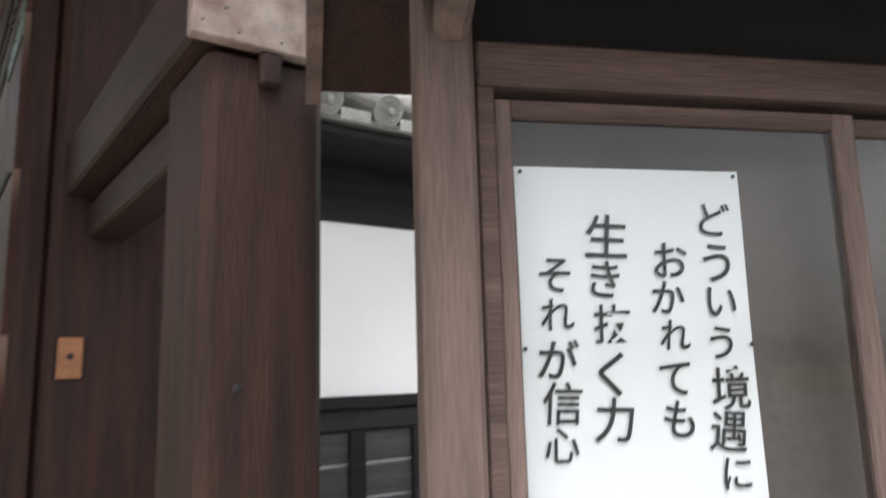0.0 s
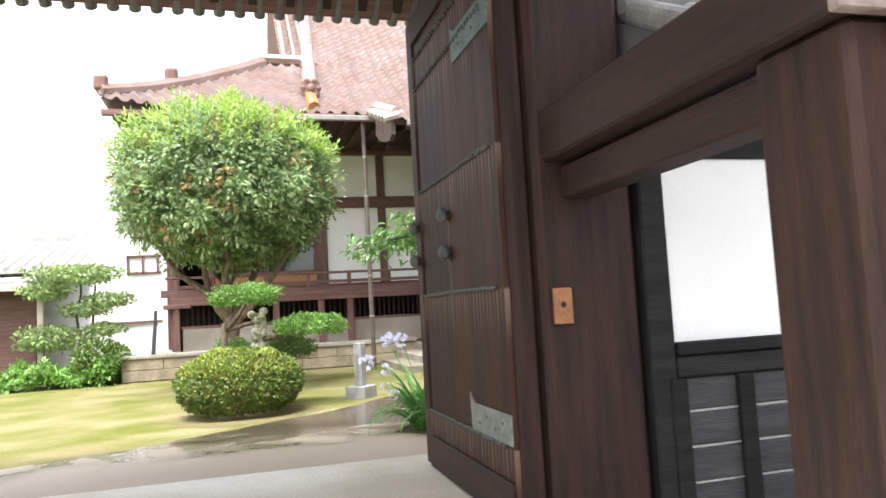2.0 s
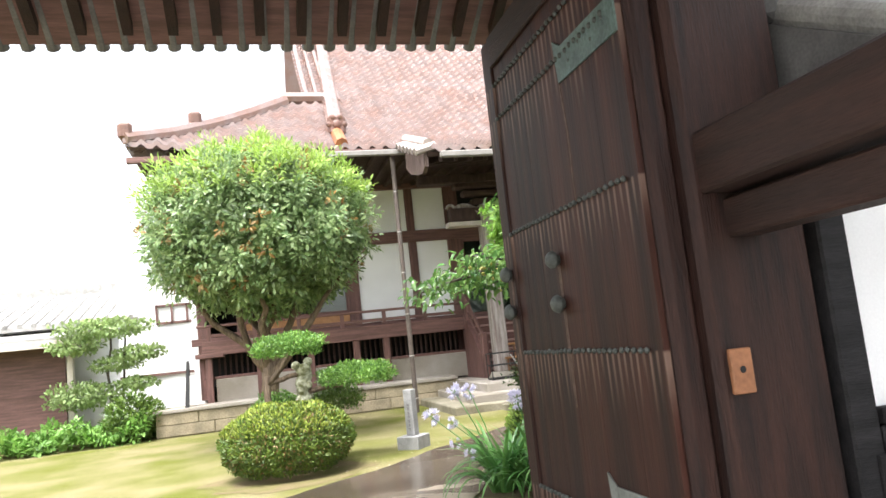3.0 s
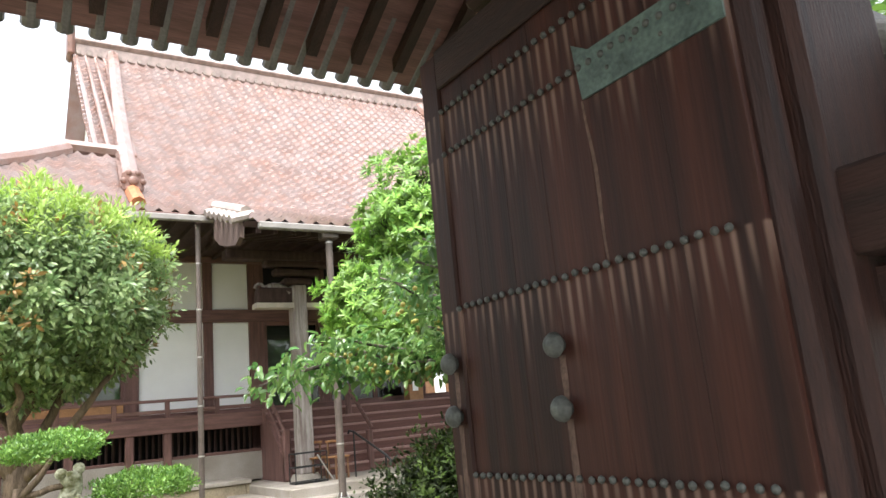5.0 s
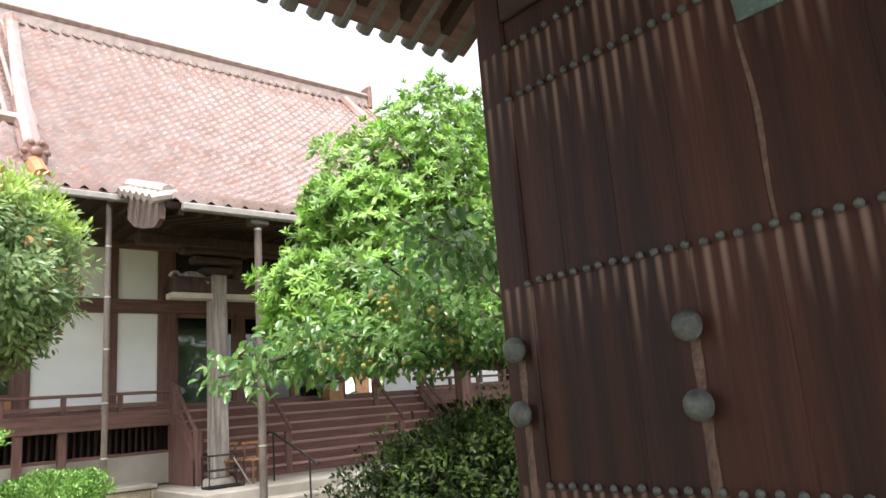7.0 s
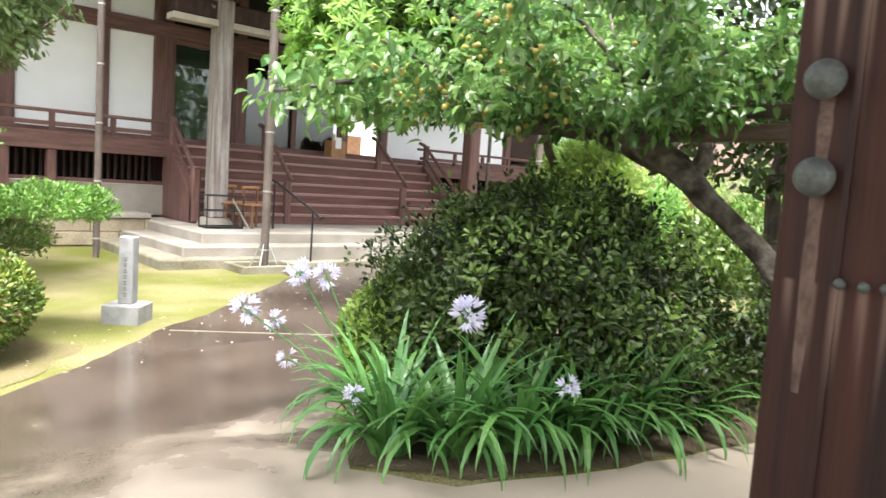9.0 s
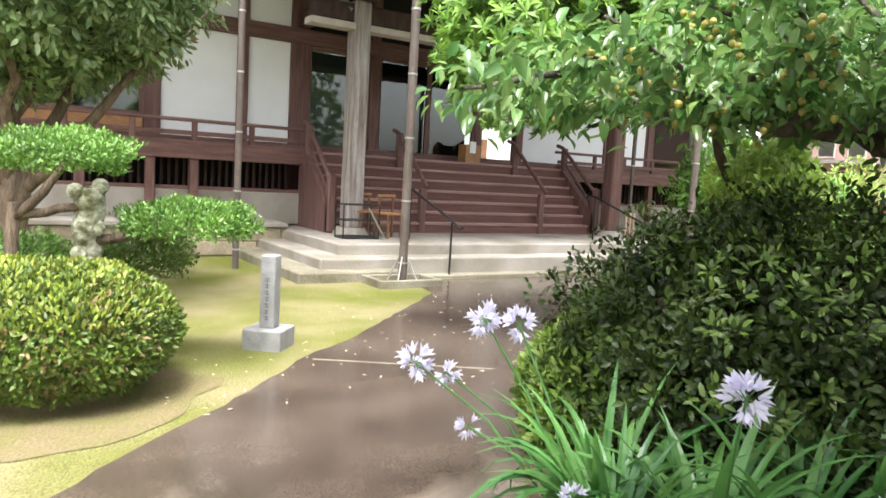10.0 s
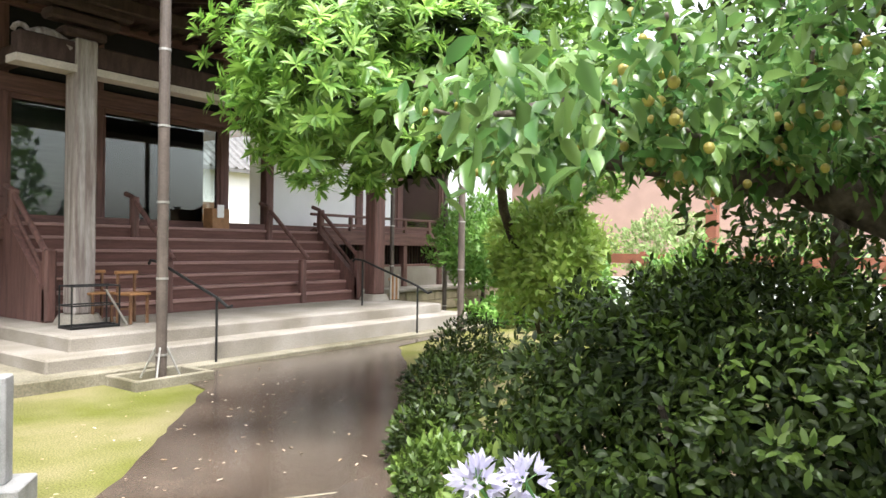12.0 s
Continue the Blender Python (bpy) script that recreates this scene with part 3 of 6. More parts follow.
def door_leaf(mirror):
    d = thing("gate_door", "open dark brown plank door leaf with rusty studs and domed nails", "door", "gate door leaves")
    s = -1 if mirror else 1
    fx = GX0 if mirror else GX1
    def bb(name, y0, z0, y1, z1, t0, t1, material, bev=0.004, label=""):
        x0, x1 = sorted((fx + s * t0, fx + s * t1))
        return part(name, bx(x0, y0, z0, x1, y1, z1, bev=bev), material, d, label)
    y0, y1, z0, z1 = 3.1, 4.64, 0.28, 3.13
    ys = [3.1, 3.36, 3.66, 3.9, 4.12, 4.34, 4.5]
    for a, b in zip(ys, ys[1:]):
        bb("plank", a + 0.0003, z0, b - 0.0003, z1, 0, 0.07, WOOD_DOOR, 0.0012)
    bb("end_stile", 4.5, z0, y1, z1, -0.014, 0.09, WOOD_DOOR, 0.01)
    bb("top_rail", y0, 2.95, 4.5, z1 + 0.003, -0.022, -0.001, WOOD_Y, 0.006)
    bb("bottom_rail", y0, z0 - 0.003, 4.5, 0.47, -0.022, -0.001, WOOD_Y, 0.006)
    stud = mesh_of("stud", dome(tb([(0, 0, 0), (-0.01 * s, 0, 0)], 0.008, 8), (-0.008 * s, 0, 0), (-s, 0, 0), 0.0135, 0.012, 8, 3), IRON, True)
    streak = mesh_of("rust_streak", extrude_poly(bmesh.new(), [(-0.022, 0), (0.022, 0), (0.02, -0.05), (0.024, -0.1), (0.02, -0.17), (0.018, -0.24), (0.011, -0.3), (-0.009, -0.3), (-0.015, -0.24), (-0.018, -0.19), (-0.021, -0.1), (-0.017, -0.05)], "x", -0.0012, 0.0012), RUST)
    rng = random.Random(4)
    for z in (0.62, 1.33, 1.985, 2.655, 2.85):
        y = 3.2
        while y < 4.5:
            o = new("stud", stud)
            o.parent, o.location = d, (fx, y + rng.uniform(-0.004, 0.004), z + rng.uniform(-0.003, 0.003))
            y += 0.05
    for y in (3.92, 4.56):
        for z in (1.765, 1.555):
            x = fx - s * (0.0 if y < 4.5 else 0.014)
            bm = tb([(x, y, z), (x - s * 0.03, y, z)], 0.024, 14)
            dome(bm, (x - s * 0.028, y, z), (-s, 0, 0), 0.044, 0.038, 20, 6)
            tube(bm, [(x - s * 0.018, y, z), (x - s * 0.03, y, z)], 0.036, 20, 0.044)
            part("nail_boss", bm, IRON, d, "large domed iron nail boss gone green", True)
            o = new("rust_streak", streak)
            o.parent, o.location, o.scale = d, (x, y, z - 0.035), (1, 0.75, 0.55 if z > 1.6 else 1.5)
    zs = [2.54 - 0.05 * k for k in range(12)]
    edge = [(3.66 - 0.03 * (2.54 - z) + 0.006 * math.sin(z * 13), z, 0.006 + 0.002 * math.sin(z * 9)) for z in zs]
    part("long_streak", extrude_poly(bmesh.new(), [(y - w, z) for y, z, w in edge] + [(y + w, z) for y, z, w in edge[::-1]], "x", fx - 0.0012, fx + 0.0012), RUST, d, "long pale run mark below the hinge plate")
    for z0_, z1_ in ((2.54, 2.695), (0.63, 0.765)):
        bm = bmesh.new()
        x0, x1 = sorted((fx - s * 0.001, fx - s * 0.009))
        extrude_poly(bm, [(3.1, z0_), (3.58, z0_), (3.655, z0_ - 0.0), (3.675, z1_ + 0.05), (3.6, z1_), (3.1, z1_)], "x", x0, x1)
        low = z0_ < 1
        plate = part("strap_hinge", bm, PALEIRON if low else HINGE, d, "pale worn iron strap hinge plate" if low else "dark green copper strap hinge plate")
        for k in range(4):
            part("nail", dome(bmesh.new(), (fx - s * 0.009, 3.2 + 0.11 * k, (z0_ + z1_) / 2 + 0.02 * (-1) ** k), (-s, 0, 0), 0.008, 0.006, 8, 3), IRON, plate)
    return d


door_leaf(False)
door_leaf(True)
blk = thing("wooden_plate", "small orange wooden plate with a bolt hole on the gate post", "plate")
part("plate", bx(2.285, 2.978, 1.151, 2.373, 2.999, 1.309, bev=0.004), BLOCKW, blk)
part("hole", dome(bmesh.new(), (2.329, 2.978, 1.235), (0, -1, 0), 0.013, 0.003, 10, 2), DARK, blk)


# boundary wall beside the gate --------------------------------------------
def side_wall(x0, x1, y, name):
    w = thing(name, "white plaster boundary wall with black boarded base and tiled coping", "wall")
    w["kind"] = "structure"
    part("core", bx(x0, y + 0.012, -0.2, x1, y + 0.3, 2.17), PLASTER, w)
    part("plaster_panel", bx(x0, y, 1.035, x1, y + 0.014, 1.885), PLASTER, w)
    # dark wood band whose black also carries the shade below the coping
    part("upper_board", bx(x0, y - 0.02, 1.885, x1, y + 0.02, 2.19, bev=0.004), BLACKW, w)
    part("rail", bx(x0, y - 0.05, 0.975, x1, y + 0.014, 1.035, bev=0.006), BLACKW, w)
    part("rail", bx(x0, y - 0.035, 0.875, x1, y + 0.01, 0.97, bev=0.006), BLACKW, w)
    part("rail", bx(x0, y - 0.045, 0.1, x1, y + 0.01, 0.19, bev=0.006), BLACKW, w)
    z = 0.085
    while z < 0.86:
        part("board", bx(x0, y - 0.012, z, x1, y + 0.012, min(z + 0.146, 0.872), bev=0.006), BLACKG, w)
        z += 0.16
    x = x0 - 0.045
    while x < x1:
        part("batten", bx(x, y - 0.04, 0.19, x + 0.085, y - 0.012, 0.873, bev=0.005), BLACKW, w)
        x += 0.355
    part("corner_post", bx(x0 - 0.13, y - 0.03, -0.2, x0, y + 0.2, 2.16, bev=0.01), BLACKW, w)
    part("plinth_stone", bx(x0 - 0.1, y - 0.06, -0.22, x1, y + 0.02, 0.1, bev=0.01), GRANITE, w)
    # brown eave board coloured black to paint the shade on its underside
    part("eave_board", bx(x0 - 0.1, y - 0.46, 2.16, x1, y + 0.7, 2.21, bev=0.01), BLACKW, w)
    bm = bmesh.new()
    extrude_poly(bm, [(y - 0.5, 2.24), (y + 0.15, 2.60), (y + 0.8, 2.24), (y + 0.8, 2.21), (y - 0.5, 2.21)], "x", x0 - 0.1, x1)
    part("coping_slope", bm, GREYTILE, w)
    part("coping_ridge", bx(x0 - 0.1, y + 0.05, 2.58, x1, y + 0.25, 2.74, bev=0.03), GREYTILE, w)
    bm = tb([(0, -0.53, 2.205), (0, 0.12, 2.56)], 0.074, 16)
    for k in range(12):
        a = 2 * math.pi * k / 12
        dome(bm, (0.045 * math.cos(a), -0.552, 2.198 + 0.045 * math.sin(a)), (0, -1, 0), 0.007, 0.006, 6, 2)
    dome(bm, (0, -0.55, 2.198), (0, -1, 0), 0.022, 0.01, 8, 2)
    disc = mesh_of("round_tile", bm, PALETILE)
    pan = mesh_of("pan_tile", box(bx(-0.07, -0.5, 2.155, 0.07, 0.1, 2.182), -0.075, -0.505, 2.14, 0.075, -0.48, 2.195), PALETILE)
    x = x0
    while x < min(x1, x0 + 5):
        o = new("round_tile", disc)
        o.parent, o.location = w, (x, y, 0.08)
        o = new("pan_tile", pan)
        o.parent, o.location = w, (x + 0.15, y, 0.08)
        x += 0.3
    return w


side_wall(2.87, 9.5, 3.01, "wall_east")
side_wall(-9, -2.25, 3.01, "wall_west")
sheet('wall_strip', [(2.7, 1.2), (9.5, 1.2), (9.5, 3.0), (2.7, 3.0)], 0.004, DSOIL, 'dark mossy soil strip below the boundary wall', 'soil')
lamp = thing("wall_lamp", "small dark metal lamp bracket on the plaster wall", "lamp")
part("plate", bx(4.71, 2.995, 1.55, 4.79, 3.01, 1.67, bev=0.004), BLACKM, lamp)
part("arm", tb([(4.75, 3.0, 1.61), (4.75, 2.84, 1.63)], 0.014), BLACKM, lamp)
part("head", dome(tb([(4.75, 2.86, 1.56), (4.75, 2.86, 1.62)], 0.045, 12, 0.02), (4.75, 2.86, 1.62), (0, 0, 1), 0.024, 0.02, 12, 4), IRON, lamp)



# notice board ---------------------------------------------------------------
def text_mesh(body, size, material, name, depth=0.0):
    cu = bpy.data.curves.new(name, "FONT")
    cu.body, cu.size, cu.align_x, cu.align_y = body, size, "CENTER", "TOP"
    cu.space_line = 1.0
    cu.extrude, cu.offset, cu.shear = depth, size * 0.009, 0.06
    ob = bpy.data.objects.new(name, cu)
    scene.collection.objects.link(ob)
    dg = bpy.context.evaluated_depsgraph_get()
    me = bpy.data.meshes.new_from_object(ob.evaluated_get(dg))
    bpy.data.objects.remove(ob)
    bpy.data.curves.remove(cu)
    me.materials.clear()
    me.materials.append(material)
    return me


def notice_board():
    """Local x runs along the board to the right, y away from the viewer; origin at the poster's lower left corner."""
    ang = -25.2
    b = thing("notice_board", "roofed wooden notice board with glazed doors and grey weathered posts", "notice board", at=(2.679, 0.794, 0.862), rz=ang)
    def P(name, a, c, material, bev=0.005, label="", parent=b):
        return part(name, bx(*a, *c, bev=bev), material, parent, label)
    P("post", (-0.184, -0.11, -1.1), (-0.092, -0.02, 0.98), GREYW, 0.01)
    P("post", (1.5, -0.13, -1.1), (1.62, -0.02, 0.98), GREYW, 0.01)
    P("head_rail", (-0.086, -0.095, 0.735), (1.5, -0.03, 0.812), GREYWX)
    P("bottom_rail", (-0.086, -0.105, -0.205), (1.5, -0.02, -0.14), GREYWX)
    P("sill", (-0.086, -0.1, -0.14), (1.5, 0.03, -0.112), GREYWX, 0.003)
    P("sill_track", (-0.07, -0.085, -0.112), (1.5, -0.06, -0.104), GREYWX, 0.002)
    P("jamb", (-0.086, -0.088, -0.112), (-0.056, 0.03, 0.735), GREYWX, 0.003)
    P("back_panel", (-0.056, 0.02, -0.112), (1.5, 0.05, 1.0), BACKB, 0.002)
    # near-black colour puts in the shade below the board's roof
    P("upper_board", (-0.086, -0.04, 0.812), (1.5, -0.02, 1.0), DARK, 0.002)
    for k, (u0, u1) in enumerate(((-0.056, 0.615), (0.58, 1.5))):
        yo = -0.085 + 0.022 * k
        door = part("sliding_door", bx(u0, yo, -0.104, u0 + 0.028, yo + 0.02, 0.715, bev=0.003), GREYW, b, "glazed sliding door in a grey wood frame")
        P("door_stile", (u1 - 0.045, yo, -0.104), (u1, yo + 0.02, 0.715), GREYW, 0.003, parent=door)
        P("door_rail", (u0 + 0.028, yo, -0.104), (u1 - 0.045, yo + 0.02, -0.068), GREYWX, 0.003, parent=door)
        P("door_rail", (u0 + 0.028, yo, 0.682), (u1 - 0.045, yo + 0.02, 0.715), GREYWX, 0.003, parent=door)
        g = part("pane", bx(u0 + 0.028, yo + 0.008, -0.068, u1 - 0.045, yo + 0.012, 0.682), GLASS, door, "clear glass pane")
        g.visible_shadow = False
        if k == 0:
            part("pull", tb([(u1 - 0.13, yo - 0.004, 0.0), (u1 - 0.02, yo - 0.004, 0.0)], 0.006), STEEL, door, "small bright metal latch")
    # roof with green copper sheet, bargeboards and rafters
    bm = bmesh.new()
    extrude_poly(bm, [(-0.42, 0.945), (0.0, 1.17), (0.42, 0.945), (0.42, 0.985), (0.0, 1.21), (-0.42, 0.985)], "x", -0.35, 1.85)
    part("roof_sheet", bm, COPPER, b, "green weathered copper roof sheet")
    bm = bmesh.new()
    extrude_poly(bm, [(-0.41, 0.915), (0.0, 1.13), (0.41, 0.915), (0.41, 0.94), (0.0, 1.165), (-0.41, 0.94)], "x", -0.33, 1.83)
    part("roof_board", bm, WOOD, b)
    for u in (-0.36, 1.82):
        bm = bmesh.new()
        extrude_poly(bm, [(-0.43, 0.89), (0.0, 1.11), (0.43, 0.89), (0.43, 0.96), (0.0, 1.19), (-0.43, 0.96)], "x", u, u + 0.035)
        part("bargeboard", bm, GREYW, b)
    P("eave_beam", (-0.33, -0.36, 0.87), (1.8, -0.30, 0.915), GREYWX)
    for u in (-0.13, 1.53):
        m = Matrix.Translation((u, -0.1, 0.79)) @ Matrix.Rotation(radians(-30), 4, "X")
        part("bracket_arm", bx(-0.03, -0.2, 0, 0.03, 0.0, 0.05, bev=0.015, m=m), GREYW, b)
    # poster
    p = thing("poster", "white paper poster with brushed black Japanese writing", "poster", at=(2.679, 0.794, 0.862), rz=ang)
    bm = bmesh.new()
    nu, nv = 8, 10
    w, h = 0.43, 0.628
    grid = [[bm.verts.new((w * i / nu, 0.006 + 0.002 * math.sin(2.1 * i + 0.7 * j) * (i in (0, nu)) , h * j / nv)) for i in range(nu + 1)] for j in range(nv + 1)]
    for j in range(nv):
        for i in range(nu):
            bm.faces.new((grid[j][i], grid[j][i + 1], grid[j + 1][i + 1], grid[j + 1][i]))
    ex = bmesh.ops.extrude_face_region(bm, geom=bm.faces[:])
    for v in ex["geom"]:
        if isinstance(v, bmesh.types.BMVert):
            v.co.y += 0.001
    part("sheet", bm, PAPER, p)
    cols = (("どういう境遇に", 0.37, 0.566, 0.0745), ("おかれても", 0.274, 0.492, 0.069), ("生き抜く力", 0.158, 0.538, 0.079), ("それが信心", 0.062, 0.466, 0.072))
    for body, u, z, size in cols:
        for k, ch in enumerate(body):
            me = text_mesh(ch, size * (0.98 + 0.1 * math.sin(k * 1.9 + u * 50)), INK, "character")
            o = new("character", me)
            o.parent = p
            o.matrix_basis = pose(u + 0.004 * math.sin(k * 2.7 + u * 9), 0.0015, z - k * size, 90, 3.5 * math.sin(k * 2.3 + u * 40) + 2, 0)
    for u, z in ((0.01, 0.618), (0.42, 0.618), (0.01, 0.009), (0.42, 0.009), (0.005, 0.31), (0.426, 0.31)):
        part("pin", dome(bmesh.new(), (u, 0.003, z), (0, -1, 0), 0.004, 0.004, 8, 3), INK, p)
    return b


notice_board()
# main hall ---------------------------------------------------------------
FY, VY, PZ, CX = 18.7, 17.7, 0.47, 8.62
EY, EZ, RY = 15.4, 5.6, 24.0


def roof_z(x, y):
    s = y - EY
    up = max(0.0, abs(x - CX) - 7.2)
    return EZ + 0.62 * s + 0.0267 * s * s + 0.027 * up * up * max(0.0, 1 - max(0, s) / 4)


def porch_z(y):
    return 4.98 + (y - 13.55) * (EZ + 0.02 - 4.98) / (EY - 13.55)


def tile_strip(rows, zf, course, name, parent, material, label=""):
    """One joined mesh of S-shaped tiles: rows of (y, [x of each tile]); zf gives the slope."""
    prof = [(0.0, 0.05), (0.05, 0.085), (0.1, 0.05), (0.135, 0.014), (0.19, 0.0), (0.25, 0.01), (0.285, 0.045)]
    V, F = [], []
    for y, xs in rows:
        for x in xs:
            b = len(V)
            for (yy, lift) in ((y, 0.07), (y + course * 1.04, 0.0)):
                for u, h in prof:
                    V.append((x + u, yy, zf(x + u, yy) + h + lift))
            for u, h in prof:
                V.append((x + u, y + 0.004, zf(x + u, y) + h - 0.03))
            n = len(prof)
            for k in range(n - 1):
                F.append((b + k, b + k + 1, b + n + k + 1, b + n + k))
                F.append((b + 2 * n + k, b + 2 * n + k + 1, b + k + 1, b + k))
    me = bpy.data.meshes.new(name)
    me.from_pydata(V, [], F)
    me.materials.append(material)
    ob = new(name, me)
    ob.parent = parent
    return tagged(ob, label, kind="stuff")


def hip_x(y):
    return -1.62 + 1.17 * (y - EY)


def hall():
    h = thing("temple_hall", "wooden temple main hall with white plaster panels and brown tiled roof", "temple")
    def B(name, a, c, material, bev=0.008, label="", parent=h):
        return part(name, bx(*a, *c, bev=bev), material, parent, label)
    # walls
    B("back_wall", (-0.9, 27.6, 0.5), (14.6, 28.0, 6.4), PLASTER, 0)
    B("back_wall", (14.6, 27.6, 0.5), (18.1, 28.0, 1.86), PLASTER, 0)
    B("back_wall", (14.6, 27.6, 5.9), (18.1, 28.0, 6.4), PLASTER, 0)
    B("end_wall", (-0.9, FY + 0.3, 0.5), (-0.7, 27.6, 6.4), PLASTER, 0)
    B("end_wall", (17.9, FY + 0.3, 0.5), (18.1, 27.6, 6.4), PLASTER, 0)
    B("inner_floor", (-0.7, FY + 0.1, 1.74), (17.9, 27.6, 1.86), WOOD_X, 0)
    # added near-black sheet: makes the room behind the glass look unlit
    B("inner_shade_sheet", (-0.7, 21.5, 1.86), (11.6, 21.6, 6.4), DARK, 0)
    B("soffit", (-1.3, EY + 0.2, 5.52), (18.5, FY + 0.4, 5.56), SHADEW, 0)
    cols = [-0.75, 0.15, 2.86, 4.52, 5.56, 7.3, 10.0, 11.2, 14.1, 15.7, 17.7]
    wide = {5.56: 0.38, 2.86: 0.3}
    for x in cols:
        B("column", (x, FY - 0.06, 0.6), (x + wide.get(x, 0.21), FY + 0.16, 5.52), HALLW, 0.015)
    for z0, z1, y0 in ((3.99, 4.28, 0.09), (5.385, 5.55, 0.1), (1.86, 2.03, 0.08)):
        B("cross_beam", (-0.9, FY - y0, z0), (18.1, FY - y0 + 0.12, z1), WOOD_X, 0.01)
    for a, b in ((0.36, 2.86), (3.16, 4.52), (4.73, 5.56), (11.41, 14.1), (14.31, 15.7)):
        if a > 1:
            B("plaster_panel", (a, FY, 2.03), (b, FY + 0.05, 3.99), PLASTER, 0.004)
        B("plaster_panel", (a, FY, 4.28), (b, FY + 0.05, 5.385), PLASTER, 0.004)
    # panels over the glazed bays are near-black in place of white plaster
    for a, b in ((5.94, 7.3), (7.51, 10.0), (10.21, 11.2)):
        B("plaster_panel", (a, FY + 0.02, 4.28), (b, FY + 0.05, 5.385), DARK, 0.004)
    # glazed bays
    for a, b, z0 in ((0.36, 1.6, 2.3), (1.6, 2.86, 2.3), (5.94, 7.3, 1.9), (7.51, 8.75, 1.9), (8.75, 10.0, 1.9), (14.31, 15.7, 2.03), (15.91, 17.7, 2.03)):
        w = B("window", (a, FY - 0.02, z0), (a + 0.06, FY + 0.04, 3.99), HALLW, 0.004, "glazed sliding window in brown frame")
        B("stile", (b - 0.06, FY - 0.02, z0), (b, FY + 0.04, 3.99), HALLW, 0.004, "", w)
        B("rail", (a + 0.06, FY - 0.02, z0), (b - 0.06, FY + 0.04, z0 + 0.1), WOOD_X, 0.004, "", w)
        B("rail", (a + 0.06, FY - 0.02, 3.9), (b - 0.06, FY + 0.04, 3.99), WOOD_X, 0.004, "", w)
        g = B("pane", (a + 0.06, FY + 0.005, z0 + 0.1), (b - 0.06, FY + 0.012, 3.9), DGLASS, 0, "dark reflecting glass pane", w)
        g.visible_shadow = False
        if z0 > 2.2:
            B("kick_board", (a, FY - 0.02, 2.03), (b, FY + 0.03, z0), STOOLW, 0.004, "amber wooden board below the window", w)
    B("curtain", (5.94, FY + 0.25, 1.9), (7.3, FY + 0.27, 3.95), SCREEN, 0.002, "pale grey-green blind behind the glass")
    B("curtain", (0.36, FY + 0.25, 2.1), (2.86, FY + 0.27, 3.95), SCREEN, 0.002, "pale grey-green blind behind the glass")
    # veranda
    for x0, x1 in ((-0.6, 5.5), (11.75, 17.8)):
        B("veranda_floor", (x0, VY, 1.80), (x1, FY - 0.06, 1.88), WOOD_X, 0.006)
        B("veranda_fascia", (x0, VY - 0.06, 1.61), (x1, VY + 0.03, 1.925), WOOD_X, 0.01)
        B("lower_rail", (x0, VY + 0.06, 1.08), (x1, VY + 0.14, 1.14), WOOD_X, 0.008)
        # near-black sheet in place of the shade under the veranda floor
        B("underside_shade_sheet", (x0, VY + 0.75, 0.9), (x1, VY + 0.77, 1.8), DARK, 0)
        B("foundation", (x0 + 0.25, VY + 0.05, 0.5), (x1, VY + 0.4, 1.08), STONE, 0.015)
        for x in (-0.55, 0.55, 1.7, 2.76, 3.47) if x0 < 5 else (11.85, 13.3, 14.8, 16.3, 17.6):
            B("veranda_post", (x, VY - 0.03, 0.55), (x + 0.15, VY + 0.13, 1.62), HALLW, 0.012)
        x = x0 + 0.3
        while x < x1 - 0.1:
            B("lattice_slat", (x, VY + 0.42, 1.08), (x + 0.045, VY + 0.46, 1.8), SHADEW, 0)
            x += 0.125
        # railing
        B("rail_top", (x0 - 0.1, VY - 0.02, 2.235), (x1, VY + 0.05, 2.295), WOOD_X, 0.015)
        B("rail_mid", (x0, VY - 0.005, 2.01), (x1, VY + 0.04, 2.085), WOOD_X, 0.006)
        x = x0 + 0.16
        while x < x1:
            B("rail_post", (x - 0.045, VY - 0.015, 1.88), (x + 0.045, VY + 0.055, 2.237), HALLW, 0.008)
            x += 0.997
    B("veranda_floor", (5.5, VY + 0.02, 1.80), (11.75, FY - 0.06, 1.88), WOOD_X, 0.006)
    B("veranda_return", (-0.75, VY - 0.08, 1.56), (-0.15, FY, 1.66), WOOD_X, 0.01)
    # stairs
    n, y0 = 7, 16.5
    rise, run = (1.88 - PZ) / n, (VY - y0) / n
    for k in range(n):
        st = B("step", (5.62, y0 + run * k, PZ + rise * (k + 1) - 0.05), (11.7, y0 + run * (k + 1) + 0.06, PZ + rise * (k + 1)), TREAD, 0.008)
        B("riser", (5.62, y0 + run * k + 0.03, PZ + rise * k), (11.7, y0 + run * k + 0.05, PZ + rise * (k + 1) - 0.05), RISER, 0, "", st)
    for x in (5.48, 11.7):
        bm = bmesh.new()
        extrude_poly(bm, [(y0 - 0.12, PZ), (VY + 0.1, PZ), (VY + 0.1, 1.9), (VY - 0.05, 1.98), (y0 - 0.12, PZ + 0.42)], "x", x, x + 0.14)
        part("stair_skirt", bm, HALLW, h)
    for x in (5.52, 7.42, 10.3, 11.74):
        rail = part("stair_rail", tb([(x + 0.04, y0 - 0.12, PZ + 0.86), (x + 0.04, VY - 0.1, 2.36), (x + 0.04, VY + 0.1, 2.42)], 0.042, 10), HALLW, h)
        B("newel", (x - 0.02, y0 - 0.02, PZ), (x + 0.11, y0 + 0.1, PZ + 0.84), HALLW, 0.02, "", rail)
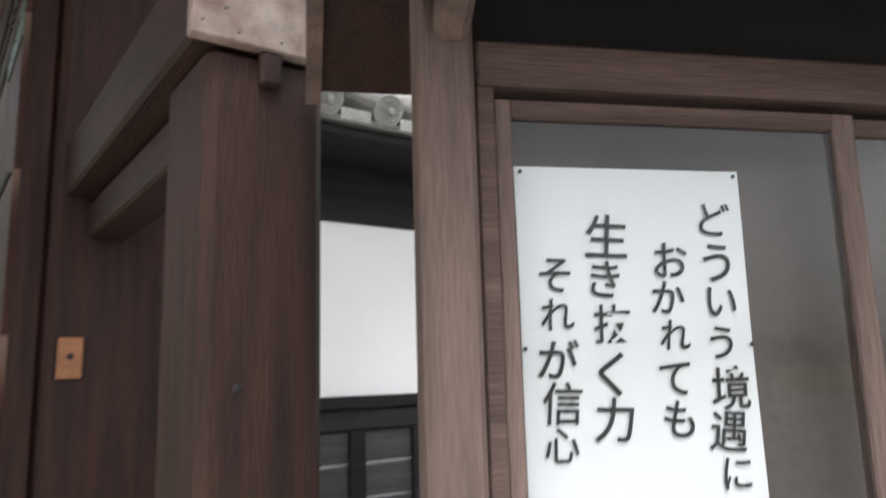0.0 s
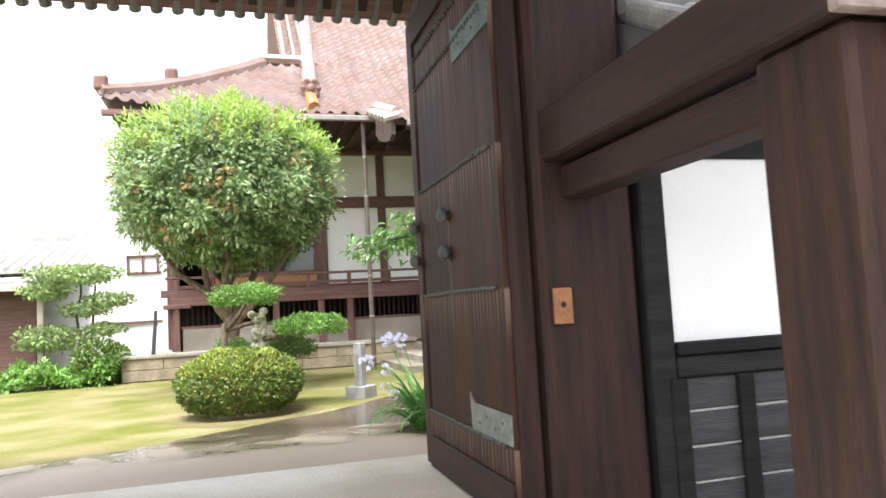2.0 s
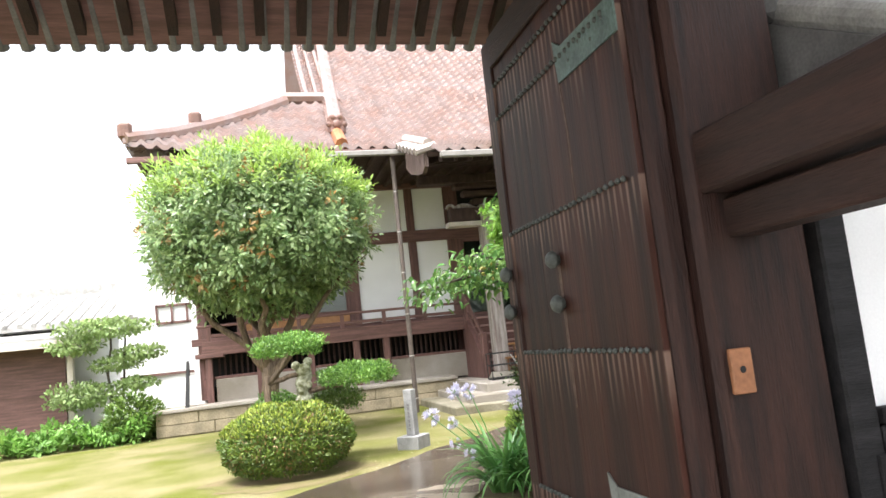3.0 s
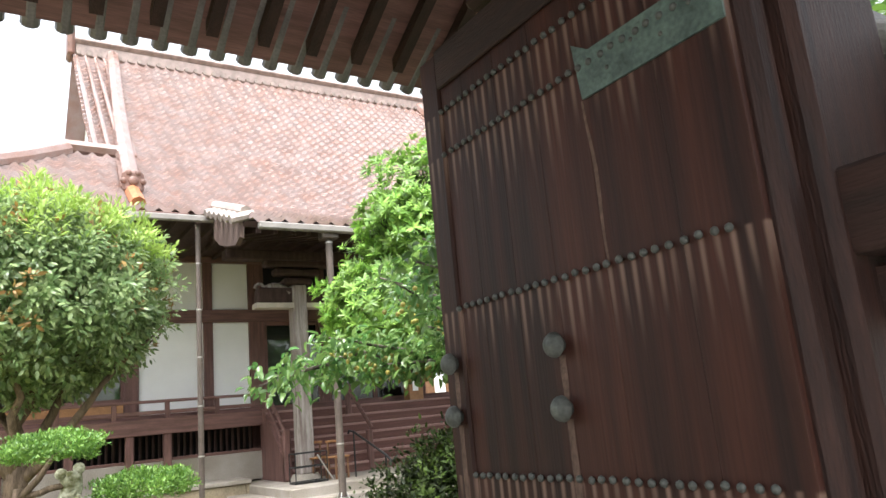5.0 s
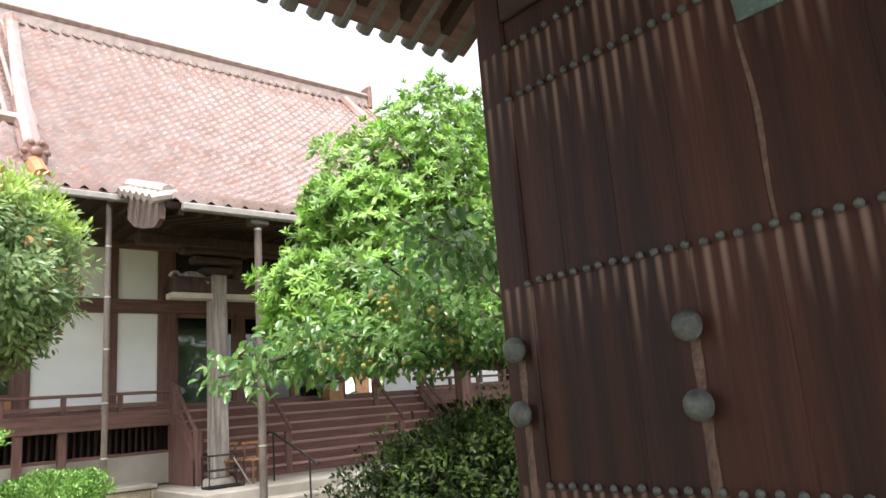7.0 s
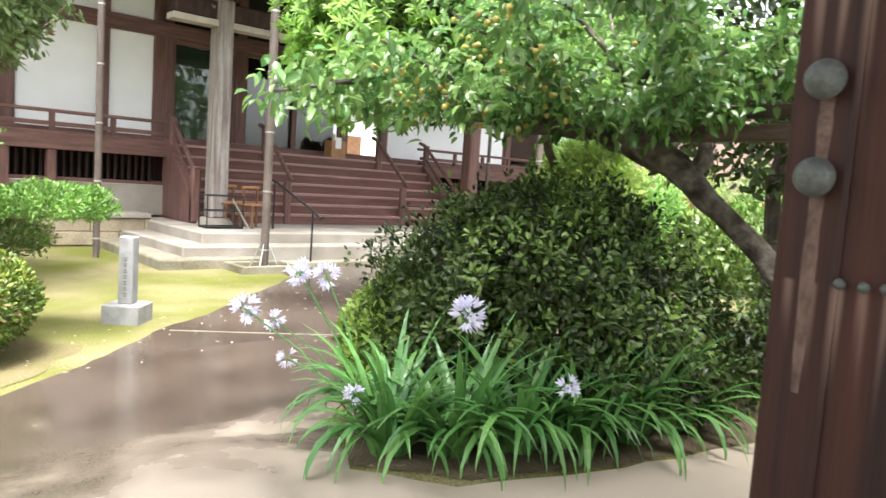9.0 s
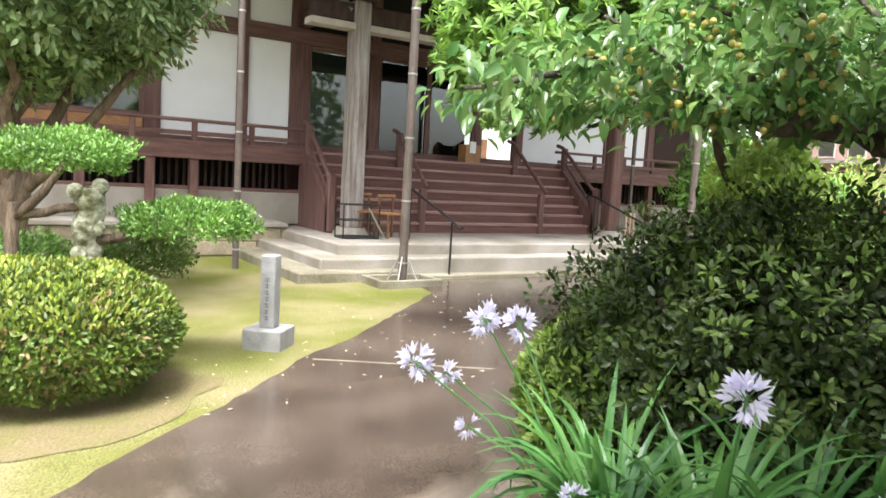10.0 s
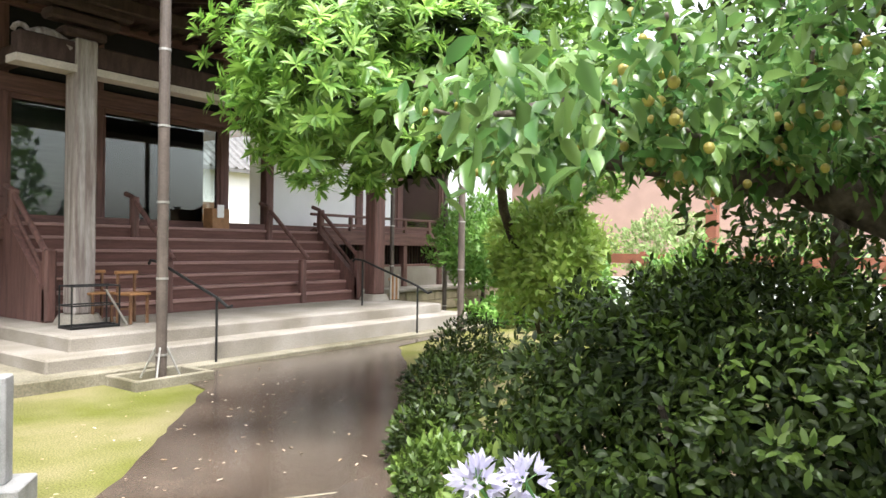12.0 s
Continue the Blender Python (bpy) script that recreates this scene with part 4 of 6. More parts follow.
        B("newel", (x - 0.02, VY - 0.22, 1.5), (x + 0.11, VY - 0.1, 2.36), HALLW, 0.02, "", rail)
        if x > 11 or x < 6:
            part("mid_bar", tb([(x + 0.04, y0 - 0.05, PZ + 0.6), (x + 0.04, VY - 0.1, 2.1)], 0.03, 8), HALLW, rail)
            B("newel", (x - 0.04, y0 - 0.16, PZ), (x + 0.12, y0 - 0.02, PZ + 1.02), HALLW, 0.03, "", rail)
    # porch pillars, beams, brackets
    # same pillar wood twice; the right one's brown stands in for less light
    for x, wood, look_ in ((5.81, PILLAR, "weathered grey chamfered pillar"), (11.92, HALLW, "chamfered pillar coloured brown for its shaded face")):
        p = B("porch_pillar", (x - 0.155, 15.93, PZ + 0.12), (x + 0.155, 16.24, 4.36), wood, 0.03, look_)
        bm = bmesh.new()
        bmesh.ops.create_cone(bm, cap_ends=True, segments=20, radius1=0.33, radius2=0.25, depth=0.14, matrix=Matrix.Translation((x, 16.09, PZ + 0.06)))
        part("base_stone", bm, STONE, p)
        for s, z, w in ((-1, 4.36, 0.3), (-1, 4.56, 0.5), (-1, 4.74, 0.7)):
            B("bracket", (x - w, 15.95, z), (x + w, 16.23, z + 0.15), SHADEW, 0.04, "", p)
        sgn = -1 if x < CX else 1
        pts = [(x + sgn * (0.2 + 0.62 * t), 16.09, 4.18 + 0.22 * math.sin(t * 2.6) - 0.12 * t) for t in [k / 8 for k in range(9)]]
        part("carved_nosing", tb(pts, 0.13, 10, 0.05), PILLAR, p, "grey carved beam nosing with a curl")
        curl = [(x + sgn * (0.78 + 0.11 * math.cos(a) * (1 - a / 9)), 16.09, 4.3 + 0.11 * math.sin(a) * (1 - a / 9)) for a in [k * 0.6 for k in range(11)]]
        part("curl", tb(curl, 0.035, 8), PILLAR, p)
    B("porch_beam", (4.95, 15.97, 3.99), (12.8, 16.22, 4.3), SHADEW, 0.02)
    B("porch_beam_strip", (4.9, 15.94, 3.88), (12.85, 16.24, 3.985), PALEW, 0.006, "pale strip below the porch beam")
    B("porch_upper_beam", (4.3, 15.9, 4.86), (13.0, 16.2, 5.06), SHADEW, 0.02)
    for x in (5.70, 11.97):
        B("tie_beam", (x, 16.2, 4.3), (x + 0.22, FY, 4.6), SHADEW, 0.03)
    # roof body under the tiles
    bm = bmesh.new()
    ys = [EY + (RY - EY) * k / 12 for k in range(13)]
    for half in (0, 1):
        rings = []
        for y in ys:
            xl = hip_x(y) if y < 18.2 else 2.15
            yy = y if not half else 2 * RY - y
            rings.append([bm.verts.new((x, yy, roof_z(x, y) - 0.02)) for x in [xl + (2 * CX - 2 * xl) * k / 24 for k in range(25)]])
        for a, b in zip(rings, rings[1:]):
            for k in range(24):
                bm.faces.new((a[k], a[k + 1], b[k + 1], b[k]))
    part("roof", bm, TILE, h)
    for sx in (1, -1):
        bm = bmesh.new()
        def X(x):
            return x if sx > 0 else 2 * CX - x
        poly = [(X(hip_x(EY)), EY), (X(hip_x(18.2)), 18.2), (X(2.3), 18.2), (X(2.3), 29.8), (X(hip_x(18.2)), 29.8), (X(hip_x(EY)), 2 * RY - EY)]
        bm.faces.new([bm.verts.new((x, y, roof_z(-1.6, EY) - 0.02 if k in (0, 5) else roof_z(2, 18.2) - 0.02)) for k, (x, y) in enumerate(poly)])
        part("side_roof", bm, TILE, h)
        bm = bmesh.new()
        bm.faces.new([bm.verts.new((X(2.7), y, z)) for y, z in ((18.2, 7.3), (29.8, 7.3), (24, 12.7))])
        part("gable_wall", bm, PLASTER, h)
    c = 0.245
    rows = []
    y = EY - 0.02
    while y < RY - 0.2:
        xl = hip_x(y) if y < 18.2 else 2.15
        m = int((2 * CX - 2 * xl) / 0.285)
        rows.append((y, [xl + 0.285 * k for k in range(m)]))
        y += c
    tile_strip(rows, roof_z, c, "roof_tiles", h, TILE, "rows of brown glazed curved roof tiles")
    # ridge, descending ridges, ornaments
    B("ridge", (2.2, RY - 0.22, 12.75), (15.05, RY + 0.22, 13.15), RIDGEP, 0.04)
    B("ridge_cap", (2.05, RY - 0.28, 13.15), (15.2, RY + 0.28, 13.36), RIDGEP, 0.09)
    for k in range(46):
        o = part("ridge_tile", tb([(2.3 + 0.28 * k, RY - 0.3, 12.83), (2.3 + 0.28 * k, RY - 0.15, 12.86)], 0.07, 8), VERGE, h)
    for xo in (2.1, 15.1):
        B("ridge_end_ornament", (xo - 0.1, RY - 0.35, 12.7), (xo + 0.1, RY + 0.35, 13.7), RIDGE, 0.08, "dark ornamental ridge-end tile")
    for sx in (1, -1):
        def X(x):
            return x if sx > 0 else 2 * CX - x
        pts = [(X(2.64 + 0.6 * k / 10), 16.25 + (RY - 16.3) * k / 10, roof_z(4, 16.25 + (RY - 16.3) * k / 10) + 0.14) for k in range(11)]
        part("descending_ridge", tb(pts, 0.2, 8), TILE, h)
        pts = [(X(2.62), EY, EZ + 0.1), (X(2.63), 16.2, roof_z(4, 16.2) + 0.08)]
        part("descending_ridge", tb(pts, 0.14, 8), TILE_OR, h)
        bm = bx(X(2.64) - 0.2, 16.08, roof_z(4, 16.15) + 0.05, X(2.64) + 0.2, 16.2, roof_z(4, 16.15) + 0.5, bev=0.06)
        dome(bm, (X(2.64), 16.08, roof_z(4, 16.15) + 0.28), (0, -1, 0), 0.1, 0.05, 10, 3)
        for q in range(6):
            a = q * math.pi / 3
            dome(bm, (X(2.64) + 0.17 * math.cos(a), 16.1, roof_z(4, 16.15) + 0.28 + 0.19 * math.sin(a)), (0, -1, 0), 0.07, 0.05, 8, 2)
        part("demon_tile", bm, RIDGE, h, "dark brown ornamental tile at the ridge foot")
        pts = [(X(hip_x(y)) , y, roof_z(hip_x(y), y) + 0.12) for y in (EY, 16.1, 16.8, 17.5, 18.2)]
        part("hip_ridge", tb(pts, 0.13, 8, 0.16), TILE, h)
        part("hip_ornament", bx(X(-1.6) - 0.14, EY - 0.05, 5.95, X(-1.6) + 0.14, EY + 0.1, 6.3, bev=0.06), RIDGE, h)
        part("hip_ornament", bx(X(-0.35) - 0.14, 16.4, 6.55, X(-0.35) + 0.14, 16.55, 6.85, bev=0.06), RIDGE, h)
        part("skirt_ridge", tb([(X(hip_x(18.2) - 0.1), 18.25, 7.75), (X(2.75), 18.3, 7.75)], 0.16, 8), TILE, h)
        for k in range(4):
            part("gable_roll", tb([(X(2.25 + 0.25 * k), 18.3, roof_z(4, 18.3) + 0.05), (X(2.25 + 0.25 * k), RY - 0.2, roof_z(4, RY - 0.2) + 0.05)], 0.06, 8), TILE, h)
    # eaves: boards, rafters, gutters
    for x0, x1 in ((-1.6, 3.5), (13.7, 18.8)):
        B("eave_board", (x0, EY - 0.02, 5.46), (x1, EY + 0.1, 5.58), WOOD_X, 0.01)
    B("gutter", (0.4, EY - 0.14, 5.40), (3.95, EY - 0.03, 5.52), GUTTER, 0.02)
    x = -1.4
    while x < 18.6:
        r = part("rafter", extrude_poly(bmesh.new(), [(EY + 0.02, 5.50), (FY, 5.56), (FY, 5.46), (EY + 0.02, 5.40)], "x", x, x + 0.09), SHADEW, h)
        x += 0.36
    # porch roof
    bm = bmesh.new()
    extrude_poly(bm, [(13.55, porch_z(13.55) - 0.02), (EY + 0.3, porch_z(EY + 0.3) - 0.03), (EY + 0.3, 5.45), (13.62, 4.88)], "x", 3.98, 13.3)
    part("porch_roof_boards", bm, SHADEW, h)
    B("porch_gutter", (4.2, 13.42, 4.82), (13.1, 13.55, 4.94), GUTTER, 0.02)
    for x in (5.5, 11.34):
        B("rain_head", (x - 0.16, 13.5, 4.72), (x + 0.16, 13.72, 4.98), PIPE, 0.02)
    x = 4.2
    while x < 13.1:
        part("porch_rafter", extrude_poly(bmesh.new(), [(13.62, 4.875), (EY + 1.2, 5.5), (EY + 1.2, 5.4), (13.62, 4.78)], "x", x, x + 0.08), SHADEW, h)
        x += 0.3
    for sx in (1, -1):
        def X(x):
            return x if sx > 0 else 2 * CX - x
        for k in range(6):
            t = 0.12 * k
            part("verge_tile", tb([(X(3.75), 13.6 + 1.9 * k / 6, porch_z(13.6 + 1.9 * k / 6) - 0.02), (X(4.15), 13.6 + 1.9 * k / 6, porch_z(13.6 + 1.9 * k / 6) + 0.1)], 0.085, 8), VERGE, h)
        pts = [(X(4.02), 13.6 + 1.9 * k / 6, porch_z(13.6 + 1.9 * k / 6) + 0.14) for k in range(7)]
        part("verge_ridge", tb(pts, 0.1, 8), VERGE, h)
        bm = bmesh.new()
        poly = [(13.62, 4.95), (15.3, 5.5), (15.3, 5.1), (14.9, 4.86), (14.4, 4.72), (13.9, 4.62), (13.66, 4.7)]
        a0, a1 = sorted((X(3.92), X(4.0)))
        extrude_poly(bm, poly, "x", a0, a1)
        part("verge_board", bm, GREYW, h, "grey carved verge board of the porch roof")
    return h


HALL = hall()


def porch_tiles():
    """The porch roof's tiles, each a piece of its own."""
    prof = [(0.0, 0.05), (0.05, 0.085), (0.1, 0.05), (0.135, 0.014), (0.19, 0.0), (0.25, 0.01), (0.285, 0.045)]
    c = 0.245
    sl = (porch_z(14) - porch_z(13)) * c
    bm = bmesh.new()
    r = [[bm.verts.new((u, yy, zz + h_)) for u, h_ in prof] for yy, zz in ((0, 0.07), (c * 1.04, sl * 1.04))]
    l = [bm.verts.new((u, 0.004, h_ - 0.03)) for u, h_ in prof]
    for k in range(6):
        bm.faces.new((r[0][k], r[0][k + 1], r[1][k + 1], r[1][k]))
        bm.faces.new((l[k], l[k + 1], r[0][k + 1], r[0][k]))
    me = mesh_of("roof_tile", bm, TILE_ONE)
    for j in range(8):
        for k in range(32):
            o = new("roof_tile", me)
            y = 13.5 + c * j
            o.parent, o.location = HALL, (4.05 + 0.285 * k, y, porch_z(y))


# podium, platform and steps -------------------------------------------------
solid("podium", bx(-1.55, 17.0, -0.1, 5.0, 28.5, 0.5, bev=0.01), WALLST, "tan cut-stone podium below the temple hall", "podium", kind="structure")
solid("podium", bx(12.3, 17.0, -0.1, 19.5, 28.5, 0.5, bev=0.01), WALLST, "tan cut-stone podium below the temple hall", "podium", kind="structure")
rngp = random.Random(2)
for zc, x0, x1 in ((0.02, -1.55, 5.0), (0.26, -1.55, 5.0), (0.02, 12.3, 19.5), (0.26, 12.3, 19.5)):
    x = x0
    while x < x1 - 0.05:
        w_ = min(rngp.uniform(0.7, 1.2), x1 - x)
        o = solid("podium_stone", bx(x + 0.006, 16.965, zc, x + w_ - 0.006, 17.02, zc + 0.232, bev=0.012), WALLST, kind="structure", label="squared tan stone of the podium face", category="stone", group="podium face stones")
        x += w_
for x0, x1 in ((-1.6, 5.0), (12.3, 19.5)):
    solid("podium_coping", bx(x0, 16.93, 0.5, x1, 17.75, 0.58, bev=0.012), STONE, "pale concrete coping slab on the podium edge", "coping", kind="structure")
plat = thing("porch_platform", "pale stone porch platform with two broad worn steps", "steps")
part("platform", bx(4.95, 14.6, -0.02, 12.25, 17.75, PZ, bev=0.02), STONE, plat)
part("platform_back", bx(4.95, 17.75, -0.02, 12.3, 19, PZ - 0.01), STONE, plat)
part("step", bx(4.5, 14.2, -0.02, 12.6, 17.2, 0.30, bev=0.02), STONE, plat)
part("step", bx(4.08, 13.93, -0.02, 5.7, 16.98, 0.15, bev=0.02), DAMPST, plat)
part("kerb", bx(5.72, 13.93, -0.02, 12.8, 14.25, 0.06, bev=0.01), DAMPST, plat)


# drain poles ------------------------------------------------------------------
def drain_pole(x, y, z0, z1, r, planter):
    d = thing("drain_pole", "brown metal drain pole with pale joint bands", "drain pipe", "drain poles")
    part("pole", tb([(x, y, z0), (x, y, z1)], r, 14), PIPE, d, smooth=False)
    z = z0 + 0.28
    while z < z1 - 0.2:
        part("band", tb([(x, y, z), (x, y, z + 0.025)], r + 0.006, 14), STEEL, d)
        z += 0.87
    if planter:
        for k in range(4):
            a = math.pi / 4 + k * math.pi / 2
            part("strut", tb([(x + 0.22 * math.cos(a), y + 0.22 * math.sin(a), 0.05), (x + 0.06 * math.cos(a), y + 0.06 * math.sin(a), 0.4)], 0.012), STEEL, d)
    return d


drain_pole(5.505, 13.62, 0.02, 4.9, 0.062, True)
drain_pole(11.5, 13.62, 0.02, 4.9, 0.062, False)
drain_pole(3.682, 15.51, 0.0, 5.42, 0.05, False)
drain_pole(13.6, 15.51, 0.0, 5.42, 0.05, False)
drain_pole(12.72, 16.3, 0.0, 5.3, 0.045, False)
pl = thing("pole_kerb", "square mossy stone kerb round the drain pole foot", "kerb")
for a in ((5.0, 13.28, 5.98, 13.36), (5.0, 13.84, 5.98, 13.92), (5.0, 13.36, 5.08, 13.84), (5.9, 13.36, 5.98, 13.84)):
    part("kerb_stone", bx(a[0], a[1], -0.02, a[2], a[3], 0.11, bev=0.01), DAMPST, pl)


# stools, rack, handrails, stone marker -----------------------------------------
def stool(at, rz):
    s = thing("stool", "small honey-coloured wooden chair with a bar back", "chair", "chairs by the pillar", at=at, rz=rz)
    part("seat", bx(-0.18, -0.17, 0.39, 0.18, 0.17, 0.425, bev=0.01), STOOLW, s)
    for x in (-0.15, 0.12):
        part("leg", bx(x, -0.15, 0, x + 0.035, -0.115, 0.39, bev=0.004), DSTOOL, s, "brown wooden chair leg")
        part("leg", bx(x, 0.115, 0, x + 0.035, 0.15, 0.72, bev=0.004), DSTOOL, s, "brown wooden chair leg")
    part("back_bar", bx(-0.18, 0.1, 0.68, 0.18, 0.16, 0.725, bev=0.01), STOOLW, s)
    part("stretcher", bx(-0.12, 0.12, 0.18, 0.12, 0.14, 0.21), DSTOOL, s)
    return s


st = stool((6.28, 15.55, PZ), 8)
copy_thing(st, pose(6.02, 16.0, PZ, 0, 0, 0))
rk = thing("umbrella_rack", "low black steel umbrella rack beside the pillar", "rack")
for x in (5.32, 5.95):
    for y in (15.3, 15.62):
        part("leg", tb([(x, y, PZ), (x, y, PZ + 0.55)], 0.012, 6), BLACKM, rk)
for z in (PZ + 0.03, PZ + 0.3, PZ + 0.55):
    for y in (15.3, 15.62):
        part("bar", tb([(5.32, y, z), (5.95, y, z)], 0.011, 6), BLACKM, rk)
    for x in (5.32, 5.95):
        part("bar", tb([(x, 15.3, z), (x, 15.62, z)], 0.011, 6), BLACKM, rk)
part("tray", bx(5.32, 15.3, PZ, 5.95, 15.62, PZ + 0.02), BLACKM, rk)
part("brace", tb([(5.75, 15.28, PZ + 0.5), (6.05, 15.28, PZ + 0.02)], 0.014, 6), STEEL, rk)


def handrail(x):
    r = thing("handrail", "black steel handrail beside the stone steps", "handrail", "step handrails")
    part("post", tb([(x, 14.03, 0.05), (x, 14.03, 0.88)], 0.017, 8), BLACKM, r)
    part("post", tb([(x, 15.35, PZ), (x, 15.35, PZ + 0.84)], 0.017, 8), BLACKM, r)
    part("grip", tb([(x, 13.72, 0.8), (x, 13.8, 0.78), (x, 14.03, 0.89), (x, 15.35, PZ + 0.85), (x, 15.55, PZ + 0.87), (x, 15.6, PZ + 0.82)], 0.021, 8), BLACKM, r)
    return r


handrail(6.55)
handrail(10.75)
sm = thing("stone_marker", "grey granite marker post with carved writing on a base", "stone post")
mk = Matrix.Translation((2.635, 10.76, 0)) @ Matrix.Rotation(radians(-41.5), 4, "Z")
part("base", bx(-0.17, -0.17, -0.03, 0.17, 0.17, 0.175, bev=0.01, m=mk), GRANITE, sm)
pt = part("post", bx(-0.066, -0.066, 0.175, 0.066, 0.066, 0.80, bev=0.009, m=mk), GRANITE, sm)
for k in range(7):
    part("carved_mark", bx(-0.022 + 0.006 * (k % 2), -0.0685, 0.60 - 0.055 * k, 0.022 - 0.004 * (k % 3), -0.0655, 0.606 - 0.055 * k, m=mk), CARVE, pt)
    part("carved_mark", bx(-0.018, -0.0685, 0.578 - 0.055 * k, 0.018 - 0.005 * (k % 2), -0.0655, 0.584 - 0.055 * k, m=mk), CARVE, pt)
    part("carved_mark", bx(-0.003, -0.0688, 0.572 - 0.055 * k, 0.003, -0.0654, 0.612 - 0.055 * k, m=mk), CARVE, pt)
sg = thing("wooden_rack", "small pale wooden slatted stand beside the pillar", "stand")
for k in range(5):
    part("slat", bx(12.28 + 0.06 * k, 15.95, PZ, 12.32 + 0.06 * k, 15.98, PZ + 0.52, bev=0.004), STOOLW if k % 2 else PALEW, sg)
part("rail", bx(12.26, 15.98, PZ + 0.4, 12.6, 16.0, PZ + 0.45), STOOLW, sg)
yb = thing("offering_box", "small amber wooden box stand on the veranda", "box")
part("body", bx(9.35, 18.0, 1.88, 9.75, 18.3, 2.28, bev=0.01), STOOLW, yb)
part("paper", bx(9.45, 17.98, 2.1, 9.6, 17.996, 2.35), PAPER, yb)

# left annex --------------------------------------------------------------------
an = thing("annex_building", "white plastered annex with pale tiled roof and dark lean-to", "building")
part("wall", bx(-12, 19.9, -0.1, -2.4, 26, 2.75), PLASTER, an)
bm = bmesh.new()
extrude_poly(bm, [(19.3, 2.63), (22.5, 3.6), (26, 2.63), (26, 2.75), (22.5, 3.75), (19.3, 2.75)], "x", -12.3, -2.15)
part("roof", bm, PALETILE, an)
for k in range(34):
    part("roof_roll", tb([(-12.2 + 0.3 * k, 19.28, 2.75), (-12.2 + 0.3 * k, 22.4, 3.70)], 0.055, 8), PALETILE, an)
part("ridge", bx(-12.3, 22.35, 3.65, -2.1, 22.65, 3.98, bev=0.04), PALETILE, an)
part("hall_link_wall", bx(-2.6, 19.4, 0.4, -0.7, 19.7, 3.6), PLASTER, an)
part("window_frame", bx(-1.75, 19.34, 2.5, -0.72, 19.42, 2.56, bev=0.005), WOOD_X, an)
part("window_frame", bx(-1.75, 19.34, 2.92, -0.72, 19.42, 2.98, bev=0.005), WOOD_X, an)
for x in (-1.75, -1.4, -1.05):
    part("window_frame", bx(x, 19.34, 2.5, x + 0.05, 19.42, 2.98), HALLW, an)
part("dark_rail", bx(-2.6, 19.35, 1.28, -0.7, 19.41, 1.34), WOOD_X, an)
bm = bmesh.new()
extrude_poly(bm, [(17.9, 2.25), (19.9, 2.55), (19.9, 2.62), (17.9, 2.36)], "x", -12.3, -3.2)
part("lean_to_roof", bm, PALETILE, an)
part("lean_to_fascia", bx(-12.3, 17.88, 2.14, -3.2, 17.93, 2.30, bev=0.006), PALEW, an)
part("lean_to_wall", bx(-12, 18.6, -0.1, -3.6, 18.7, 2.3), WOOD_X, an)
part("lean_to_post", bx(-3.42, 18.0, -0.1, -3.3, 18.12, 2.3, bev=0.01), PALEW, an)
part("stair_string", extrude_poly(bmesh.new(), [(16.95, 0.58), (17.15, 0.58), (17.7, 1.4), (17.7, 1.55)], "x", -0.95, -0.88), DARK, an)

# distance ----------------------------------------------------------------------
nb = thing("neighbour_house", "pinkish rendered neighbouring house behind the garden", "house")
part("wall", bx(24, 8, 0, 34, 20, 4.4), PINK, nb)
bm = bmesh.new()
extrude_poly(bm, [(7.4, 4.3), (14, 6.8), (20.6, 4.3), (20.6, 4.45), (14, 7.0), (7.4, 4.45)], "x", 23.4, 34.6)
part("roof", bm, GREYTILE, nb)
for y in (17.2, 18.2):
    part("window_frame", bx(23.96, y, 2.9, 24.02, y + 0.6, 3.9), PALEW, nb)
    part("pane", bx(23.95, y + 0.05, 2.95, 23.965, y + 0.55, 3.85), DGLASS, nb)
part("awning", bx(23.5, 16.6, 2.7, 24, 19.3, 2.8), GUTTER, nb)
sh = thing("storehouse", "white storehouse with grey tiled roof behind the hall", "house")
part("wall", bx(14, 35.6, 0, 30, 42, 5.2), PLASTER, sh)
bm = bmesh.new()
extrude_poly(bm, [(35.0, 5.1), (39, 7.9), (43, 5.1), (43, 5.3), (39, 8.1), (35.0, 5.3)], "x", 13.4, 30.6)
part("roof", bm, GREYTILE, sh)
for k in range(24):
    part("roof_roll", tb([(14.0 + 0.5 * k, 34.98, 5.3), (14.0 + 0.5 * k, 38.9, 8.05)], 0.1, 6), GREYTILE, sh)
for k in range(3):
    part("window", bx(18.2 + 1.6 * k, 35.55, 2.4, 19.1 + 1.6 * k, 35.62, 3.6, bev=0.02), DSTOOL, sh)
fw = thing("garden_fence", "low rust-brown fence with a white band behind the bushes", "fence")
for k in range(10):
    part("fence_post", bx(15.5, 4 + 1.1 * k, 0, 15.6, 4.1 + 1.1 * k, 1.55), RUSTW, fw)
part("fence_rail", bx(15.48, 4, 1.3, 15.55, 14, 1.5), RUSTW, fw)
part("fence_board", bx(15.5, 4, 0.4, 15.53, 14, 1.0), PLASTER, fw)
part("tall_post", bx(15.4, 10.2, 0, 15.62, 10.42, 2.6, bev=0.01), RUSTW, fw)
# plants ---------------------------------------------------------------------
L_TREE = leaf_mat("glossy_tree_leaves", (0.14, 0.235, 0.09), (0.34, 0.43, 0.2), 0.3, 0.4, 0.48, 3.5)
L_NEW = leaf_mat("fresh_tip_leaves", (0.25, 0.39, 0.07), (0.34, 0.45, 0.11), 0.45, 0.3, 0.4)
L_RED = leaf_mat("reddish_leaves", (0.30, 0.16, 0.05), (0.26, 0.2, 0.07), 0.5, 0.3, 0.3)
